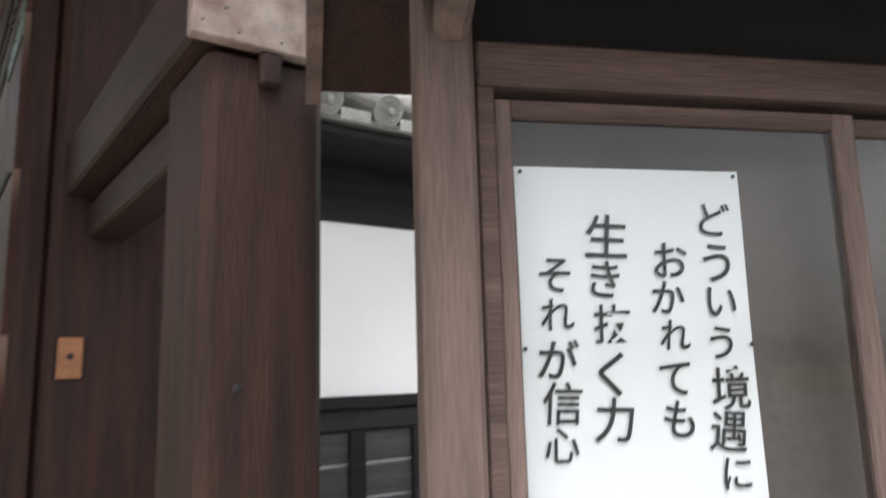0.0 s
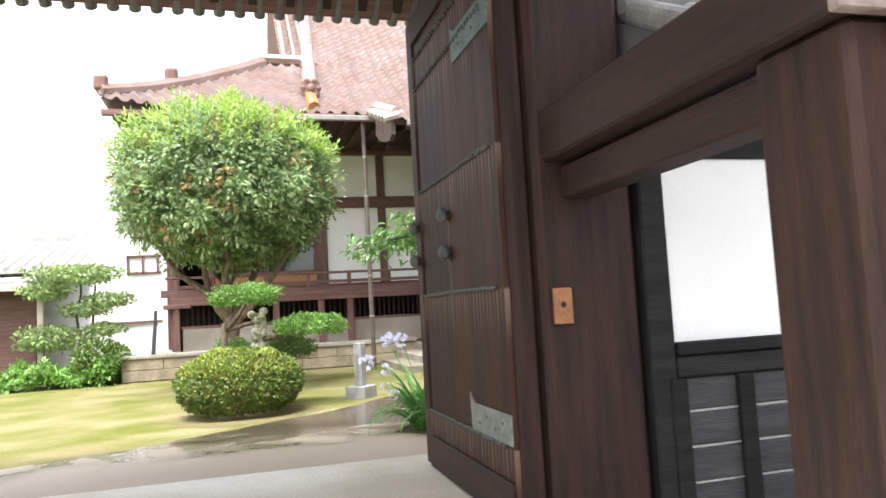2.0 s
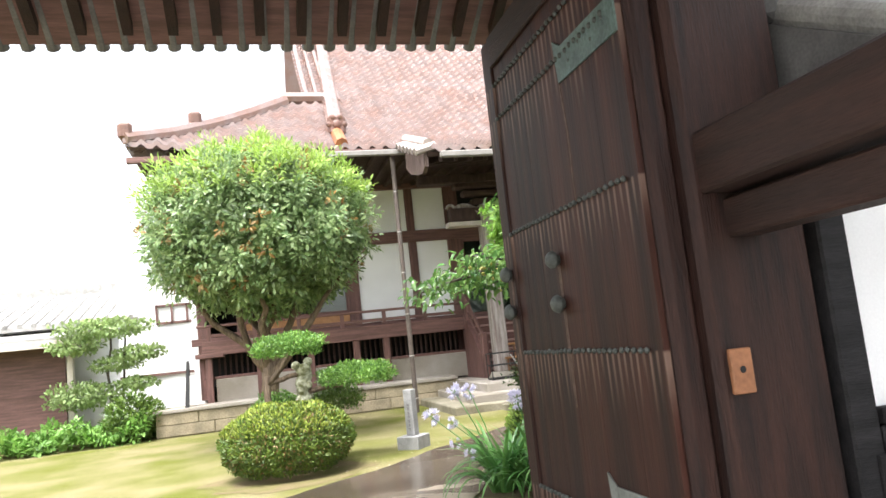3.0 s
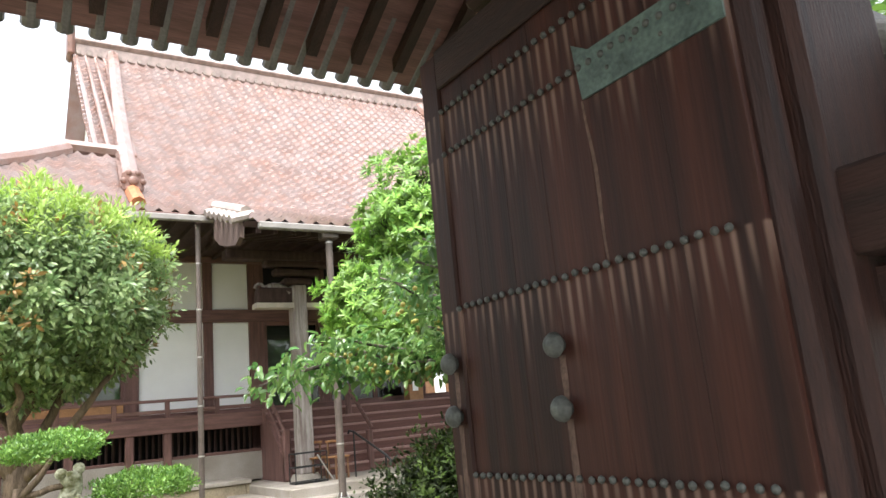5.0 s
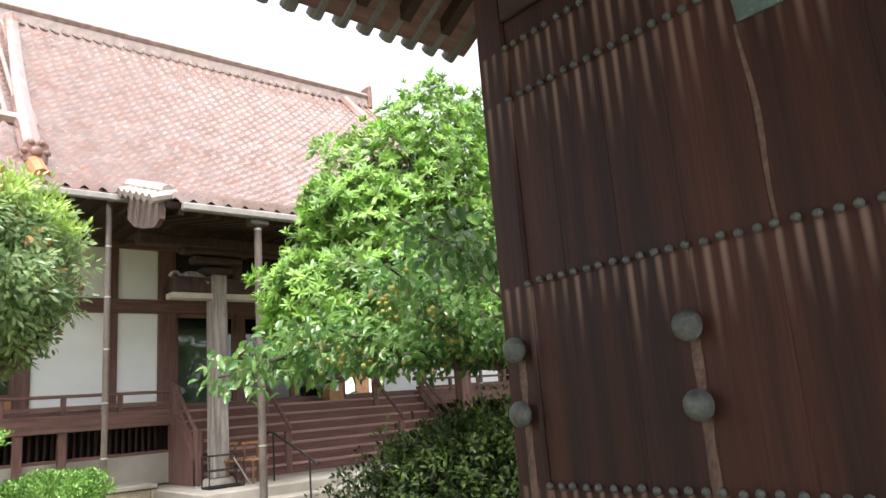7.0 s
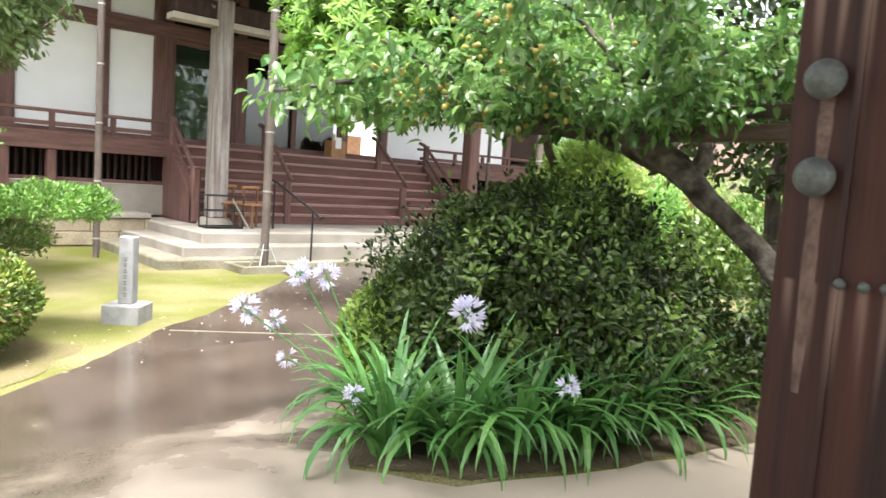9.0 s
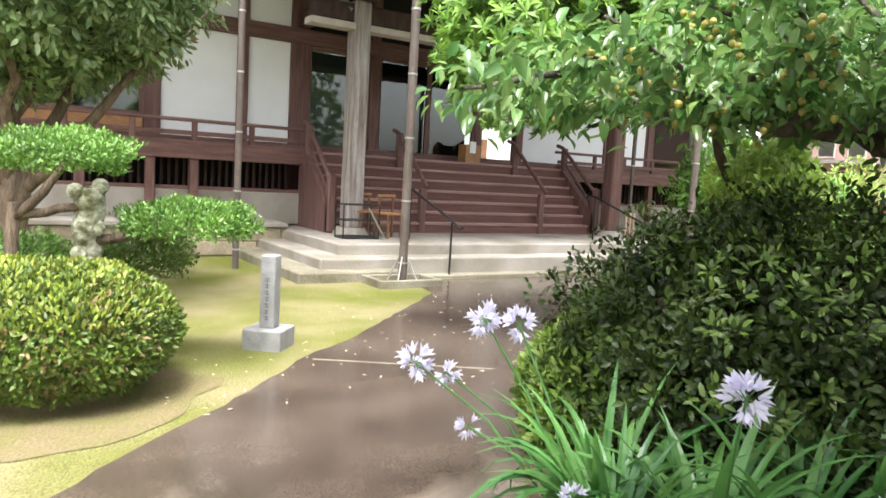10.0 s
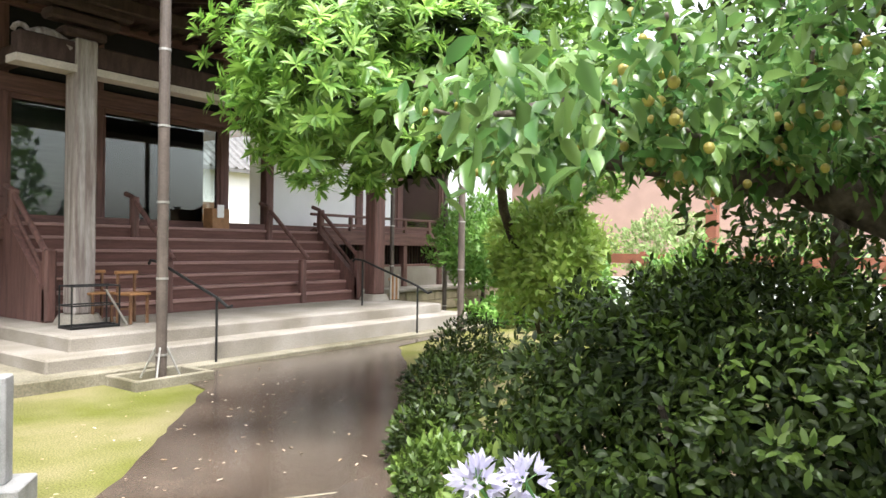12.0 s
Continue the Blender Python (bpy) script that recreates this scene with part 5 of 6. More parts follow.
L_FALL = leaf_mat("dry_fallen_leaves", (0.30, 0.20, 0.11), (0.52, 0.46, 0.38), 0.7, 0.3, 0.1)
L_AZ = leaf_mat("azalea_leaves", (0.06, 0.115, 0.016), (0.14, 0.195, 0.027), 0.5, 0.4, 0.3, 6.0)
L_AZT = leaf_mat("azalea_tip_leaves", (0.2, 0.28, 0.035), (0.31, 0.35, 0.06), 0.5, 0.3, 0.35, 6.0)
L_AZR = leaf_mat("azalea_old_leaves", (0.22, 0.13, 0.05), (0.16, 0.15, 0.04), 0.5, 0.3, 0.3)
L_PINE = leaf_mat("box_leaves", (0.05, 0.135, 0.022), (0.19, 0.33, 0.06), 0.45, 0.3, 0.35)
# dark bush green, taken further down in colour to include shade
L_DARK = leaf_mat("shade_darkened_leaves", (0.012, 0.026, 0.004), (0.05, 0.079, 0.012), 0.43, 0.5, 0.15, 4.0)
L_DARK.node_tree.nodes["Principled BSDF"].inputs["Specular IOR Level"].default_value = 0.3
L_DARKN = leaf_mat("bush_young_leaves", (0.055, 0.108, 0.016), (0.13, 0.2, 0.034), 0.43, 0.35, 0.3)
L_PODO = leaf_mat("podocarp_leaves", (0.09, 0.215, 0.03), (0.29, 0.46, 0.09), 0.42, 0.5, 0.35, 3.0)
L_PLUM = leaf_mat("plum_leaves", (0.065, 0.165, 0.042), (0.2, 0.315, 0.09), 0.24, 0.4, 0.42, 5.0)
L_AGA = leaf_mat("agapanthus_blades", (0.06, 0.18, 0.045), (0.15, 0.31, 0.08), 0.33, 0.3, 0.3)
L_FERN = leaf_mat("fresh_ground_leaves", (0.13, 0.28, 0.05), (0.22, 0.38, 0.09), 0.5, 0.3, 0.4)
L_MAPLE = leaf_mat("pale_maple_leaves", (0.18, 0.27, 0.09), (0.28, 0.36, 0.14), 0.5, 0.3, 0.4)
PETAL = leaf_mat("lilac_petals", (0.66, 0.63, 0.80), (0.80, 0.78, 0.88), 0.5, 0.1, 0.4)
FRUIT = mat("yellow_plum_skin", (0.31, 0.23, 0.065), 0.45, var=0.4, scale=9, bump=0.03, objrand=0.3, col2=(0.32, 0.30, 0.06))
GNARL = mat("grey_gnarled_bark", (0.18, 0.155, 0.125), 0.9, var=0.6, scale=7, bump=1.0, bscale=22, col2=(0.045, 0.036, 0.028), spec=0.15)
LICHEN = mat("lichen_bark", (0.5, 0.5, 0.38), 0.95, var=0.5, scale=14, bump=1.0, bscale=35, col2=(0.12, 0.12, 0.05))


def limb(bm, a, b, r0, r1, wob=0.1, n=7, seed=0):
    rg = random.Random(seed)
    a, b = Vector(a), Vector(b)
    L = (b - a).length
    pts = []
    for k in range(n):
        t = k / (n - 1)
        o = Vector((rg.uniform(-1, 1), rg.uniform(-1, 1), rg.uniform(-0.6, 0.6))) * wob * L * (t * (1 - t) * 2)
        pts.append(a.lerp(b, t) + o)
    tube(bm, pts, r0, 9, r1)
    return bm


def clipped_tree():
    t = thing("clipped_tree", "round clipped evergreen tree with reddish tips on several stems", "tree")
    bm = bmesh.new()
    c = (0.78, 13.2, 3.56)
    limb(bm, (0.78, 13.2, -0.05), (0.8, 13.2, 1.35), 0.16, 0.14, 0.04, 6, 1)
    for k, e in enumerate(((0.1, 12.9, 2.9), (0.5, 13.5, 3.0), (1.0, 12.8, 3.1), (1.5, 13.3, 2.8), (0.9, 13.8, 3.0), (-0.4, 13.3, 2.6), (2.0, 13.0, 2.6), (0.7, 12.4, 2.7))):
        limb(bm, (0.79, 13.2, 1.1 + 0.05 * (k % 3)), e, 0.085, 0.03, 0.1, 7, k + 3)
        for q in range(4):
            rg = random.Random(k * 9 + q)
            limb(bm, e, (e[0] + rg.uniform(-0.6, 0.6), e[1] + rg.uniform(-0.6, 0.6), e[2] + rg.uniform(0.1, 0.8)), 0.03, 0.01, 0.1, 4, q)
    part("trunk", bm, BARK, t, smooth=True)
    R = (1.80, 1.7, 1.32)
    tufts("crown", c, (R[0] * 0.97, R[1] * 0.97, R[2] * 0.97), 1300, 30, 0.15, 0.095, 0.42, L_TREE, t, 11, 0.045, 7, 0.25, 0.1)
    tufts("inner_leaves", c, (R[0] * 0.8, R[1] * 0.8, R[2] * 0.8), 260, 24, 0.2, 0.12, 0.42, L_TREE, t, 12, 0.05, 6, 0.5, 0.1)
    tufts("fresh_leaves", (c[0], c[1], c[2] + 0.06), (R[0] * 1.0, R[1] * 1.0, R[2] * 1.0), 1000, 24, 0.13, 0.1, 0.3, L_NEW, t, 13, 0.05, 7, 0.06, 0.8, 0.28, "bright fresh leaves on the upper crown")
    tufts("reddish_leaves", (c[0], c[1], c[2] - 0.05), (R[0] * 1.0, R[1] * 1.0, R[2] * 0.98), 130, 12, 0.08, 0.1, 0.42, L_RED, t, 14, 0.045, 7, 0.03, 0.2, -0.7, "reddish old leaves in the crown")


clipped_tree()


def clipped_bush():
    t = thing("clipped_bush", "low rounded clipped azalea bush of yellow-green leaves", "bush")
    bm = bmesh.new()
    for k in range(9):
        a = k * 0.7
        limb(bm, (0.92 + 0.1 * math.cos(a), 10.05 + 0.1 * math.sin(a), -0.03), (0.92 + 0.55 * math.cos(a), 10.05 + 0.55 * math.sin(a), 0.5), 0.02, 0.008, 0.08, 5, k)
    part("branching_stem", bm, BARK, t)
    c, R = (0.93, 10.05, 0.41), (0.79, 0.77, 0.42)
    crown("crown", c, R, 14000, 0.045, 0.45, L_AZ, t, 21, 0.03, 5, 0.35, 0.3, -0.85)
    crown("outer_leaves", c, (R[0] * 1.02, R[1] * 1.02, R[2] * 1.03), 8000, 0.042, 0.45, L_AZ, t, 22, 0.035, 5, 0.06, 0.5, -0.8)
    crown("tip_leaves", (c[0], c[1], c[2] + 0.012), (R[0] * 1.02, R[1] * 1.02, R[2] * 1.03), 8000, 0.042, 0.4, L_AZT, t, 24, 0.035, 5, 0.04, 0.7, 0.3, "fresh yellow-green leaves on top")
    crown("old_leaves", c, R, 2500, 0.045, 0.45, L_AZR, t, 23, 0.03, 5, 0.08, 0.2, -0.7, "brownish old leaves")


clipped_bush()


def cloud_shrub():
    t = thing("cloud_pruned_shrub", "cloud-pruned shrub with flat leaf pads on a lichen-covered stump", "shrub")
    bm = bmesh.new()
    limb(bm, (1.28, 10.6, -0.05), (1.2, 10.55, 0.75), 0.095, 0.085, 0.08, 8, 2)
    limb(bm, (1.2, 10.55, 0.7), (1.2, 10.5, 1.32), 0.088, 0.105, 0.1, 8, 4)
    for e in ((1.11, 10.45, 1.3), (1.25, 10.46, 1.04), (1.14, 10.48, 0.86), (1.27, 10.45, 1.34)):
        dome(bm, e, (e[0] - 1.2, -0.6, 0.2), 0.06, 0.05, 10, 4)
    part("stump", bm, LICHEN, t, "pale lichen-covered stump with sawn knobs", True)
    bm = bmesh.new()
    limb(bm, (0.72, 10.6, -0.05), (0.75, 10.6, 1.2), 0.055, 0.045, 0.06, 6, 8)
    limb(bm, (0.75, 10.6, 1.1), (1.1, 10.55, 1.55), 0.04, 0.02, 0.15, 6, 9)
    limb(bm, (0.75, 10.6, 1.1), (1.2, 10.5, 1.2), 0.035, 0.03, 0.1, 6, 10)
    limb(bm, (1.25, 10.5, 0.95), (2.1, 10.35, 1.05), 0.04, 0.015, 0.12, 7, 11)
    limb(bm, (1.25, 10.6, 0.5), (1.7, 10.75, 0.75), 0.03, 0.012, 0.12, 6, 12)
    part("branch", bm, BARK, t, smooth=True)
    for k, (c, R, n, m_) in enumerate((((1.02, 10.5, 1.56), (0.46, 0.38, 0.17), 6500, L_PINE), ((1.9, 10.4, 1.1), (0.5, 0.4, 0.17), 8000, L_PINE), ((1.62, 10.8, 0.78), (0.36, 0.3, 0.19), 4500, L_DARKN), ((0.85, 10.95, 0.75), (0.32, 0.3, 0.2), 4000, L_PINE))):
        crown("leaf_pad", c, R, n, 0.036, 0.42, m_, t, 31 + k, 0.14, 7, 0.45, 0.6, -0.7)


cloud_shrub()


def big_bush():
    t = thing("camellia_bush", "large dark green rounded camellia bush beside the path", "bush")
    bm = bmesh.new()
    for k in range(10):
        a = k * 0.63
        limb(bm, (4.0 + 0.15 * math.cos(a), 7.05 + 0.15 * math.sin(a), 0.05), (4.0 + 0.8 * math.cos(a), 7.05 + 0.8 * math.sin(a), 0.65 + 0.2 * (k % 3)), 0.035, 0.012, 0.1, 6, k)
    part("branching_stem", bm, DBARK, t)
    c = (4.08, 7.0, 0.68)
    crown("inner_leaves", c, (0.83, 0.89, 0.64), 11000, 0.062, 0.45, L_DARK, t, 41, 0.08, 4, 0.5, 0.3, -0.85)
    tufts("crown", c, (0.98, 1.06, 0.77), 2300, 13, 0.065, 0.047, 0.48, L_DARK, t, 42, 0.15, 4.5, 0.2, 0.35, -0.85)
    tufts("young_leaves", c, (1.0, 1.08, 0.79), 800, 10, 0.05, 0.046, 0.44, L_DARKN, t, 43, 0.15, 4.5, 0.05, 0.45, -0.4, "lighter young leaves on the bush")
    t2 = thing("low_bush", "low light green bush at the foot of the camellia", "bush", "low bushes by the path")
    crown("crown", (3.33, 7.6, 0.4), (0.31, 0.36, 0.4), 4200, 0.07, 0.4, L_DARKN, t2, 44, 0.1, 4, 0.4, 0.4, -0.8)
    crown("outer_leaves", (3.33, 7.6, 0.4), (0.33, 0.38, 0.42), 1800, 0.065, 0.38, L_NEW, t2, 45, 0.1, 4, 0.1, 0.6, -0.6)
    for k, (x, y, r_, hh) in enumerate(((4.25, 8.65, 0.34, 0.38), (5.0, 9.35, 0.35, 0.35), (6.3, 10.2, 0.4, 0.5))):
        t3 = thing("low_bush", "small dark bush at the path edge", "bush", "low bushes by the path")
        crown("crown", (x, y, hh * 0.5), (r_, r_, hh * 0.7), 2600, 0.06, 0.42, L_DARK if k else L_DARKN, t3, 47 + k, 0.1, 4, 0.5, 0.3, -0.8)


big_bush()


def podocarp():
    t = thing("podocarp_tree", "dense bright green podocarp tree with whorled narrow leaves", "tree")
    bm = bmesh.new()
    limb(bm, (11.2, 11.7, -0.05), (7.4, 10.65, 3.5), 0.075, 0.06, 0.03, 6, 1)
    for k in range(12):
        a = k * 0.8
        limb(bm, (7.3 - 0.02 * (k % 5), 10.73 - 0.03 * (k % 5), 2.4 + 0.24 * (k % 5)), (6.2 + 0.9 * math.cos(a), 10.4 + 0.6 * math.sin(a), 2.7 + 0.35 * (k % 6)), 0.05, 0.015, 0.1, 6, k)
    part("trunk", bm, DBARK, t, smooth=True)
    rng = np.random.default_rng(5)
    clumps = [((5.5, 10.3, 3.15), (1.45, 1.25, 1.0)), ((6.2, 10.4, 4.5), (1.4, 1.15, 0.95)), ((6.85, 10.4, 5.55), (0.85, 0.85, 0.62)), ((4.65, 10.05, 2.75), (0.72, 0.7, 0.66)), ((7.3, 10.6, 4.2), (1.2, 1.0, 1.5)), ((5.2, 9.9, 3.9), (0.75, 0.7, 0.5)), ((6.6, 9.9, 2.9), (1.0, 0.8, 0.6)), ((8.4, 10.2, 3.5), (1.15, 0.9, 1.15)), ((9.5, 10.2, 3.3), (1.0, 0.8, 1.0)), ((8.8, 10.3, 4.7), (1.1, 0.9, 0.9))]
    P, D = [], []
    for ci, (c, R) in enumerate(clumps):
        n = 800 if ci in (0, 1, 4) else 430
        d = rng.normal(size=(n, 3))
        d /= np.linalg.norm(d, axis=1, keepdims=True)
        k = 1 + 0.16 * lumps(d, 50 + ci, 5.5)
        P.append(np.array(c) + d * np.array(R) * (k * (1 - 0.3 * rng.random(n) ** 2))[:, None])
        D.append(d * 0.8 + rng.normal(size=d.shape) * 0.35 + np.array([0, 0, 0.45]))
    P, D = np.concatenate(P), np.concatenate(D)
    D /= np.linalg.norm(D, axis=1, keepdims=True)
    m_ = 18
    A = np.cross(D, np.array([0.3, 0.2, 1.0]))
    A /= np.linalg.norm(A, axis=1, keepdims=True)
    Bv = np.cross(D, A)
    ang = rng.random((len(P), m_)) * 6.283
    tilt = 0.62 + 0.4 * rng.random((len(P), m_)) ** 0.7
    ld = D[:, None] * (1.05 - 0.75 * tilt)[..., None] + (A[:, None] * np.cos(ang)[..., None] + Bv[:, None] * np.sin(ang)[..., None]) * tilt[..., None]
    base = P[:, None] + D[:, None] * (rng.random((len(P), m_)) * 0.05)[..., None] + 0 * ld
    up = np.repeat(D[:, None], m_, 1)
    ob = new("crown", leaf_mesh("crown", base.reshape(-1, 3), ld.reshape(-1, 3), up.reshape(-1, 3) + 0.01, 0.115, 0.22, L_PODO, 0.1, 0.3, rng))
    ob.parent = t
    # near-black core leaves paint the shaded gaps between the whorls
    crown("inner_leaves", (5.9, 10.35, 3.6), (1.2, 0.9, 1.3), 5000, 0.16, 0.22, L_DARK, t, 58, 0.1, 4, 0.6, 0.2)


podocarp()


def plum_tree():
    t = thing("plum_tree", "old gnarled plum tree with broad leaves and yellow fruit", "tree")
    bm = bmesh.new()
    limb(bm, (4.95, 5.1, 0.1), (4.68, 5.85, 1.2), 0.085, 0.07, 0.05, 7, 1)
    limb(bm, (4.68, 5.85, 1.2), (4.55, 6.4, 1.7), 0.07, 0.085, 0.04, 6, 5)
    limb(bm, (4.57, 6.35, 1.68), (4.3, 6.9, 1.98), 0.09, 0.12, 0.08, 8, 2)
    limb(bm, (4.35, 6.88, 1.97), (3.5, 7.45, 1.96), 0.13, 0.06, 0.16, 10, 3)
    limb(bm, (4.4, 6.8, 2.03), (3.7, 7.1, 2.12), 0.09, 0.03, 0.14, 9, 6)
    limb(bm, (4.6, 6.3, 1.62), (4.9, 6.2, 2.3), 0.06, 0.04, 0.1, 6, 12)
    twigs = [((4.3, 6.9, 1.95), (3.2, 6.6, 2.2)), ((4.1, 7.1, 1.95), (2.7, 7.2, 2.1)), ((3.6, 7.45, 1.97), (2.3, 7.35, 1.95)), ((3.7, 7.4, 1.97), (2.9, 7.9, 2.2)), ((4.2, 6.95, 2.0), (2.8, 6.3, 2.45)), ((3.9, 7.2, 1.98), (2.5, 6.8, 2.15)), ((4.9, 6.25, 2.25), (3.1, 5.8, 2.5)), ((4.9, 6.3, 2.25), (3.5, 6.2, 2.75)), ((4.2, 6.9, 2.0), (3.3, 7.2, 2.5)), ((2.9, 7.2, 2.08), (2.05, 7.0, 1.86)), ((4.9, 6.2, 2.3), (4.2, 5.4, 2.5)), ((3.5, 6.1, 2.45), (2.5, 5.5, 2.42)), ((4.0, 7.1, 1.97), (3.0, 6.9, 1.95)), ((4.5, 6.6, 1.95), (3.6, 5.6, 2.2)), ((4.6, 6.3, 2.0), (4.2, 5.2, 2.3)), ((4.3, 6.9, 2.0), (3.6, 6.3, 2.02)), ((4.55, 6.5, 2.05), (5.2, 7.0, 2.2)), ((4.4, 6.8, 2.0), (4.9, 7.6, 2.2)), ((4.5, 6.6, 2.0), (4.3, 5.9, 2.05)), ((4.5, 6.5, 2.1), (4.6, 5.6, 2.5)), ((4.4, 6.8, 1.95), (4.0, 6.2, 1.98)), ((4.4, 6.7, 2.2), (4.4, 6.9, 2.7)), ((4.4, 6.7, 2.2), (3.4, 6.9, 2.95)), ((4.3, 6.9, 2.2), (3.3, 7.5, 2.75)), ((4.4, 6.6, 2.2), (3.9, 5.8, 2.8))]
    for k, (a, b) in enumerate(twigs):
        limb(bm, a, b, 0.022, 0.006, 0.08, 8, 20 + k)
    for v in bm.verts:
        k = 0.022 * math.sin(v.co.x * 31 + v.co.z * 17) + 0.02 * math.sin(v.co.y * 43 - v.co.x * 13 + 1)
        v.co += Vector((k * 0.5, k, k)) * (1 if v.co.x > 3.6 else 0.2)
    part("trunk", bm, GNARL, t, smooth=True)
    rng = np.random.default_rng(9)
    P, D = [], []
    for k, (a, b) in enumerate(twigs):
        a, b = np.array(a), np.array(b)
        n = int(250 * np.linalg.norm(b - a))
        s = 0.1 + 0.86 * rng.random(n)
        p = a + (b - a) * s[:, None] + rng.normal(size=(n, 3)) * np.array([0.1, 0.1, 0.07])
        P.append(p)
        d = (b - a) / np.linalg.norm(b - a) * 0.5 + rng.normal(size=(n, 3)) * 0.6 + np.array([0, 0, -0.5])
        D.append(d)
    P, D = np.concatenate(P), np.concatenate(D)
    U = np.array([0, 0, 1.0]) + rng.normal(size=P.shape) * 0.45
    ob = new("leaves", leaf_mesh("leaves", P, D, U, 0.08, 0.47, L_PLUM, 0.6, 0.4, rng))
    ob.parent = t
    fr = dome(bmesh.new(), (0, 0, 0), (0, 0, 1), 0.017, 0.017, 10, 4)
    dome(fr, (0, 0, 0), (0, 0, -1), 0.017, 0.019, 10, 4)
    fm = mesh_of("fruit", fr, FRUIT, True)
    rg = random.Random(3)
    for k in range(200):
        a, b = (Vector(q) for q in twigs[rg.choice((0, 1, 3, 4, 5, 7, 8, 8, 12))])
        p = a.lerp(b, rg.uniform(0.25, 0.95))
        o = new("fruit", fm)
        o.parent, o.location = t, p + Vector((rg.gauss(0, 0.08), rg.gauss(0, 0.08), rg.gauss(-0.09, 0.05)))


plum_tree()
tr = thing("wooden_trestle", "brown wooden beam support beside the old tree", "support")
part("beam", bx(4.50, 5.1, 1.985, 4.62, 6.98, 2.06, bev=0.008), GREYWY, tr)
part("beam", bx(4.48, 5.1, 1.85, 4.64, 6.93, 1.945, bev=0.008), GREYWY, tr)
part("post", bx(4.51, 5.15, 0.1, 4.61, 5.25, 1.85, bev=0.008), GREYW, tr)
for y in (5.2, 6.1):
    part("spacer", bx(4.53, y - 0.04, 1.945, 4.59, y + 0.04, 1.985), GREYW, tr)


def blades(name, centres, n, length, width, material, parent, seed):
    """Strap leaves that rise from each centre and arch over."""
    rng = np.random.default_rng(seed)
    V, F = [], []
    for cx, cy, cz, rad in centres:
        for k in range(n):
            a = rng.random() * 6.283
            lean = 0.25 + 0.95 * rng.random()
            ln = length * (0.65 + 0.6 * rng.random())
            w = width * (0.8 + 0.4 * rng.random())
            dx, dy = math.cos(a), math.sin(a)
            px, py = cx + dx * rad * rng.random(), cy + dy * rad * rng.random()
            x = z = 0.0
            th = 1.45 - 0.25 * lean
            seg = 8
            b = len(V)
            for i in range(seg + 1):
                t = i / seg
                ww = w * (1 - t ** 3) * 0.5 + 0.0008
                for sgn, hz in ((-1, 0.35), (0, 0.0), (1, 0.35)):
                    V.append((px + dx * x - dy * ww * sgn, py + dy * x + dx * ww * sgn, cz + z + hz * ww * (sgn != 0)))
                th -= lean * 2.9 / seg * (0.4 + 0.9 * t)
                x += math.cos(th) * ln / seg
                z += math.sin(th) * ln / seg
            for i in range(seg):
                for q in range(2):
                    o = b + 3 * i + q
                    F.append((o, o + 1, o + 4, o + 3))
    me = bpy.data.meshes.new(name)
    me.from_pydata(V, [], F)
    me.materials.append(material)
    ob = new(name, me)
    ob.parent = parent
    return ob


for k, (x, y, n) in enumerate(((2.55, 6.6, 85), (2.8, 6.4, 90), (3.1, 6.25, 90), (3.4, 6.12, 80), (3.7, 6.0, 60), (2.75, 6.85, 60), (4.05, 5.95, 25))):
    ag = thing("agapanthus_plant", "clump of arching green agapanthus strap leaves", "plant", "agapanthus clumps")
    blades("leaf_clump", [(x, y, ground_z(y), 0.1)], n, 0.64, 0.04, L_AGA, ag, 60 + k)


def umbel(head, foot, r, n, seed):
    f_ = thing("agapanthus_flower", "pale lilac agapanthus flower head on a long stalk", "flower", "agapanthus flowers")
    h, ft = Vector(head), Vector(foot)
    mid = (h + ft) / 2 + Vector((0, 0, 0.08))
    part("stalk", tb([ft, mid, h], 0.006, 6, 0.005), L_AGA, f_)
    rng = np.random.default_rng(seed)
    d = rng.normal(size=(n, 3)) + np.array([0, 0, 0.25])
    d /= np.linalg.norm(d, axis=1, keepdims=True)
    P, D, U = [], [], []
    for q in range(6):
        a = q * 1.047
        side = np.cross(d, np.array([0.2, 0.3, 1.0]))
        side /= np.linalg.norm(side, axis=1, keepdims=True)
        o = np.cross(d, side)
        w = side * math.cos(a) + o * math.sin(a)
        P.append(np.array(head) + d * r * 0.45 + w * 0.004)
        D.append(d + w * 0.42)
        U.append(-w + 0 * d)
    ob = new("petals", leaf_mesh("petals", np.concatenate(P), np.concatenate(D), np.concatenate(U), r * 0.6, 0.34, PETAL, 0.2, 0.2, rng))
    ob.parent = f_
    tagged(ob, kind="stuff")
    bm = bmesh.new()
    for q in range(0, n, 2):
        tube(bm, [h, h + Vector(d[q]) * r * 0.5], 0.0018, 4)
    tagged(part("pedicels", bm, L_AGA, f_), kind="stuff")


for k, (hd, ft, r, n) in enumerate((((2.59, 6.15, 0.92), (2.8, 6.35, 0.2), 0.085, 18), ((2.38, 7.25, 0.96), (2.6, 6.85, 0.2), 0.085, 18), ((2.5, 7.17, 0.95), (2.65, 6.9, 0.2), 0.08, 16), ((2.2, 7.5, 0.73), (2.55, 6.85, 0.2), 0.09, 18), ((2.4, 7.55, 0.65), (2.65, 6.95, 0.2), 0.07, 12), ((2.35, 7.28, 0.49), (2.55, 6.75, 0.2), 0.06, 9), ((2.28, 6.55, 0.5), (2.5, 6.55, 0.2), 0.055, 10), ((2.95, 5.85, 0.62), (3.1, 6.1, 0.2), 0.06, 12))):
    umbel(hd, ft, r, n, 80 + k)


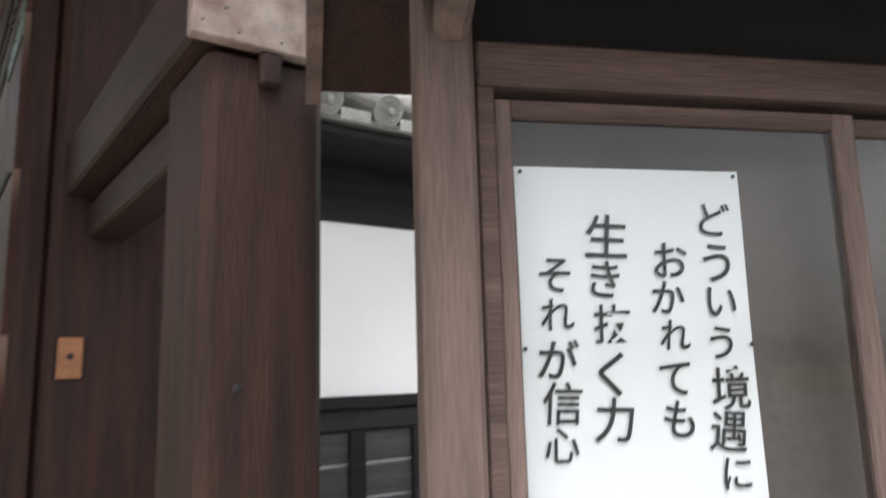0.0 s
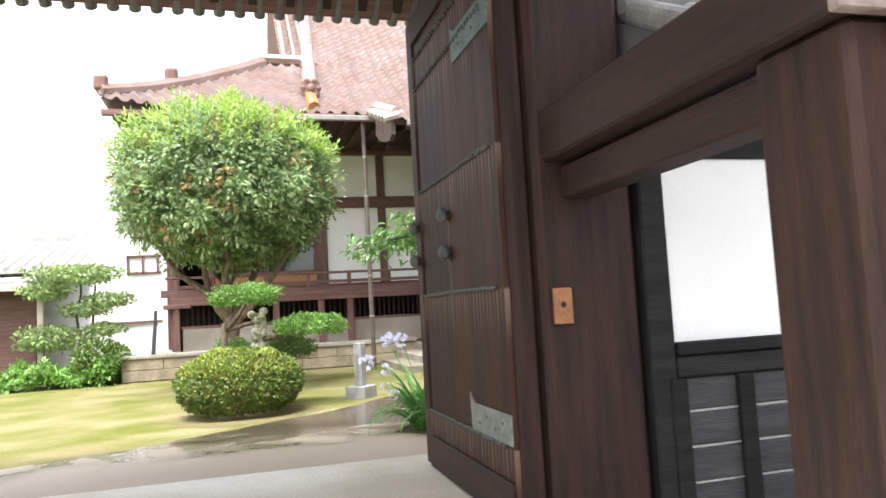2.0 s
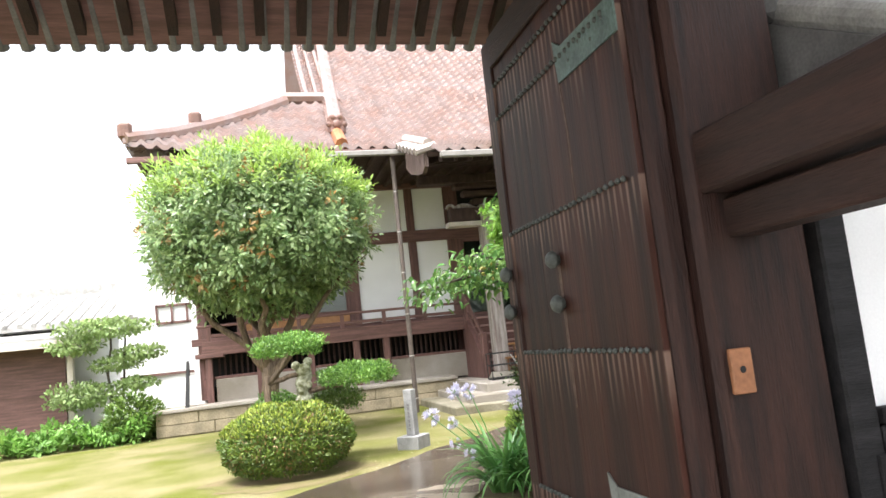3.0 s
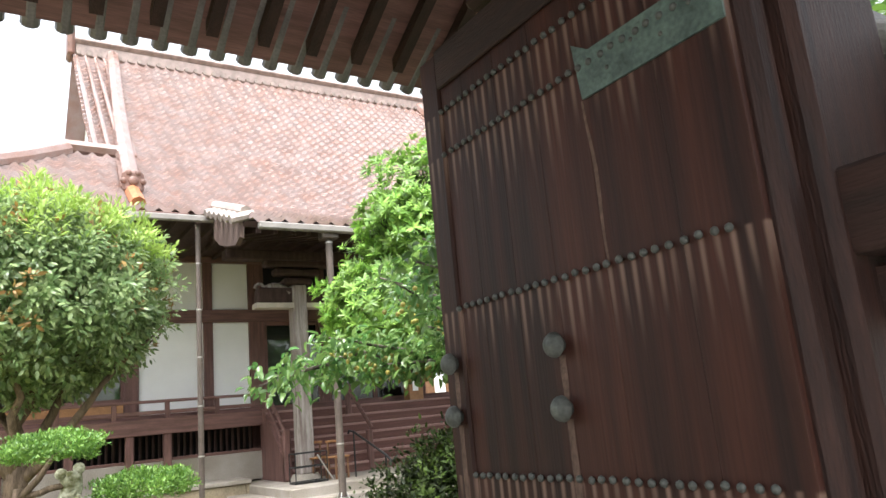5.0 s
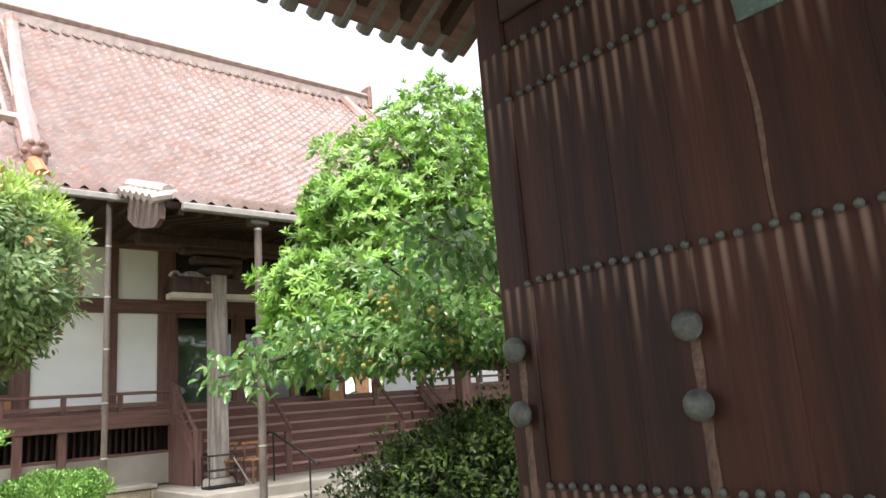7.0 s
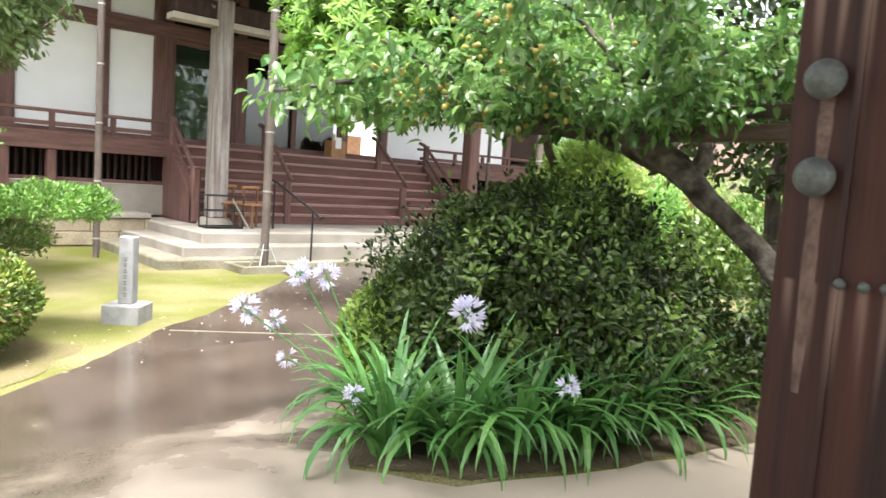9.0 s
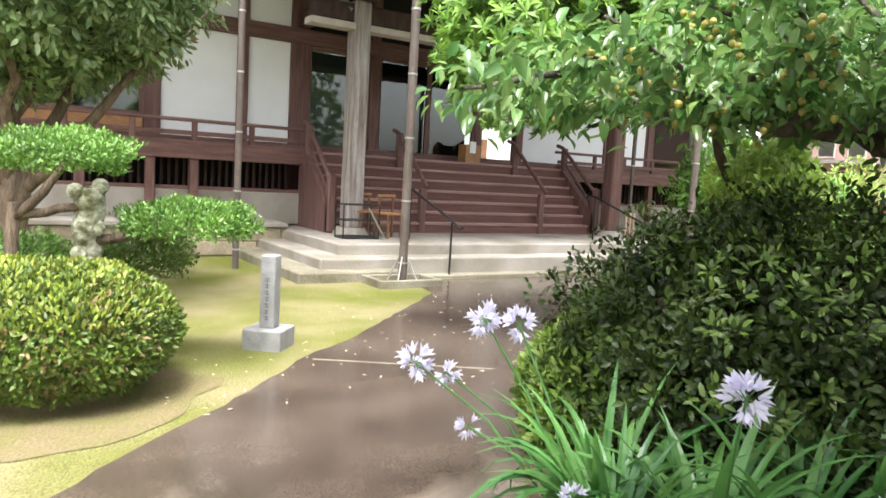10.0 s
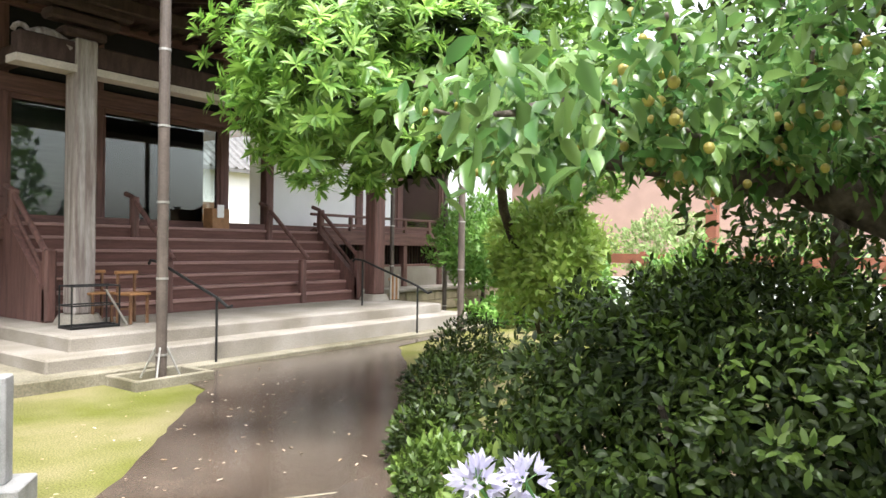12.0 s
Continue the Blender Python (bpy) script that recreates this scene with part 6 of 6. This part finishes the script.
def ground_cover(name, x0, x1, y0, y1, n, h, size, material, label, seed):
    rng = np.random.default_rng(seed)
    P = np.stack([x0 + (x1 - x0) * rng.random(n), y0 + (y1 - y0) * rng.random(n), h * rng.random(n) ** 0.6], 1)
    P[:, 2] *= 0.7 + 0.5 * np.sin(P[:, 0] * 5 + 1) * np.sin(P[:, 1] * 4)
    D = rng.normal(size=P.shape) * 0.6 + np.array([0, 0, 0.5])
    U = rng.normal(size=P.shape) * 0.4 + np.array([0, 0, 1.0])
    ob = new(name, leaf_mesh(name, P, D, U, size, 0.45, material, rng=rng))
    return tagged(ob, label, "plants", kind="stuff")


ground_cover("ground_plants", -9.0, -1.65, 16.6, 17.8, 9000, 0.5, 0.13, L_FERN, "bright green leafy ground plants below the annex", 91)
ground_cover("ground_plants", 12.8, 18, 12.2, 14.6, 7000, 0.6, 0.14, L_FERN, "bright green leafy ground plants beyond the steps", 92)
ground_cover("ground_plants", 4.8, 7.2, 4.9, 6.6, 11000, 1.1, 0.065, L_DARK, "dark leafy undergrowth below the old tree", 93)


def maple():
    t = thing("maple_sapling", "slender maple with pale layered leaves beside the annex", "tree")
    bm = bmesh.new()
    limb(bm, (-2.6, 17.9, 0), (-2.5, 17.9, 2.5), 0.04, 0.02, 0.06, 6, 1)
    limb(bm, (-2.4, 17.9, 0), (-2.2, 17.9, 2.2), 0.035, 0.02, 0.06, 6, 2)
    part("trunk", bm, DBARK, t)
    for k, (c, R, n) in enumerate((((-2.6, 17.8, 2.45), (0.95, 0.6, 0.2), 1700), ((-3.2, 17.8, 2.1), (0.5, 0.5, 0.15), 800), ((-1.9, 17.8, 1.85), (0.5, 0.5, 0.13), 700), ((-3.1, 17.7, 1.05), (0.75, 0.5, 0.25), 1300), ((-2.0, 17.7, 1.2), (0.4, 0.4, 0.12), 500), ((-2.4, 17.8, 1.65), (0.55, 0.5, 0.13), 600))):
        crown("leaf_layer", c, R, n, 0.09, 0.55, L_MAPLE, t, 95 + k, 0.15, 6, 0.6, 0.1)
    t2 = thing("round_shrub", "dark rounded shrub at the podium corner", "bush", "shrubs by the annex")
    crown("crown", (-2.0, 17.2, 0.5), (0.6, 0.5, 0.5), 2600, 0.09, 0.45, L_DARKN, t2, 103, 0.1, 5, 0.5, 0.3)


maple()
for k, (x, y, z, rx, rz_, n, m_) in enumerate(((14.2, 14.9, 1.7, 1.1, 0.95, 6500, L_FERN), (16.5, 15.5, 1.6, 1.0, 1.0, 4500, L_NEW), (19.5, 12.5, 1.5, 1.4, 1.1, 4500, L_MAPLE), (14.6, 13.0, 0.9, 0.9, 0.9, 4200, L_FERN), (21, 15.8, 1.4, 1.2, 1.1, 3000, L_NEW), (18.0, 9.0, 1.2, 1.3, 1.1, 3500, L_PINE), (8.2, 11.2, 0.3, 0.5, 0.4, 2600, L_DARK), (14.0, 10.2, 0.8, 1.0, 0.9, 3500, L_PINE), (11.5, 9.5, 0.6, 0.9, 0.7, 4000, L_DARKN), (9.7, 10.9, 1.45, 0.75, 0.85, 5000, L_NEW))):
    s_ = thing("garden_shrub", "light green leafy shrub in the far garden" if k != 6 else "small dark clipped shrub at the path edge", "bush", "far garden shrubs")
    crown("crown", (x, y, z), (rx, rx, rz_), n, 0.13 if k != 6 else 0.06, 0.42, m_, s_, 110 + k, 0.14, 4, 0.5, 0.35)
    bm = limb(bmesh.new(), (x, y, -0.03), (x, y, z), 0.05, 0.02, 0.05, 5, k)
    part("stem", bm, DBARK, s_)
for k, (x, y, z, rx, rz_, n) in enumerate(((6.6, 5.4, 4.2, 1.6, 1.2, 7000), (7.5, 7.0, 2.9, 1.4, 1.4, 5000))):
    s_ = thing("broadleaf_tree", "dark leafy tree behind the boundary wall", "tree", "trees behind the wall")
    crown("crown", (x, y, z), (rx, rx, rz_), n, 0.12, 0.42, L_PINE if k == 0 else L_DARK, s_, 130 + k, 0.15, 4, 0.6, 0.2)
    bm = limb(bmesh.new(), (x, y, -0.03), (x, y, z), 0.1, 0.05, 0.05, 6, k)
    part("trunk", bm, DBARK, s_)
# fallen leaves and moss tufts
rngf = np.random.default_rng(17)
Pf = np.stack([rngf.uniform(1.5, 7, 260), rngf.uniform(9.0, 13.5, 260), np.full(260, 0.017)], 1)
Pf[:, 2] += [ground_z(y) for y in Pf[:, 1]]
keep = np.abs(Pf[:, 1] - (Pf[:, 0] * 0.98 + 6.6)) < 2.0
Pf = Pf[keep]
Df = np.stack([rngf.normal(size=len(Pf)), rngf.normal(size=len(Pf)), np.zeros(len(Pf))], 1)
ob = new("fallen_leaves", leaf_mesh("fallen_leaves", Pf, Df, np.tile([0, 0, 1.0], (len(Pf), 1)), 0.04, 0.4, L_FALL, 0.1, 0.5, rngf))
tagged(ob, "scattered small fallen leaves on the damp path", "leaves", kind="stuff")
porch_tiles()
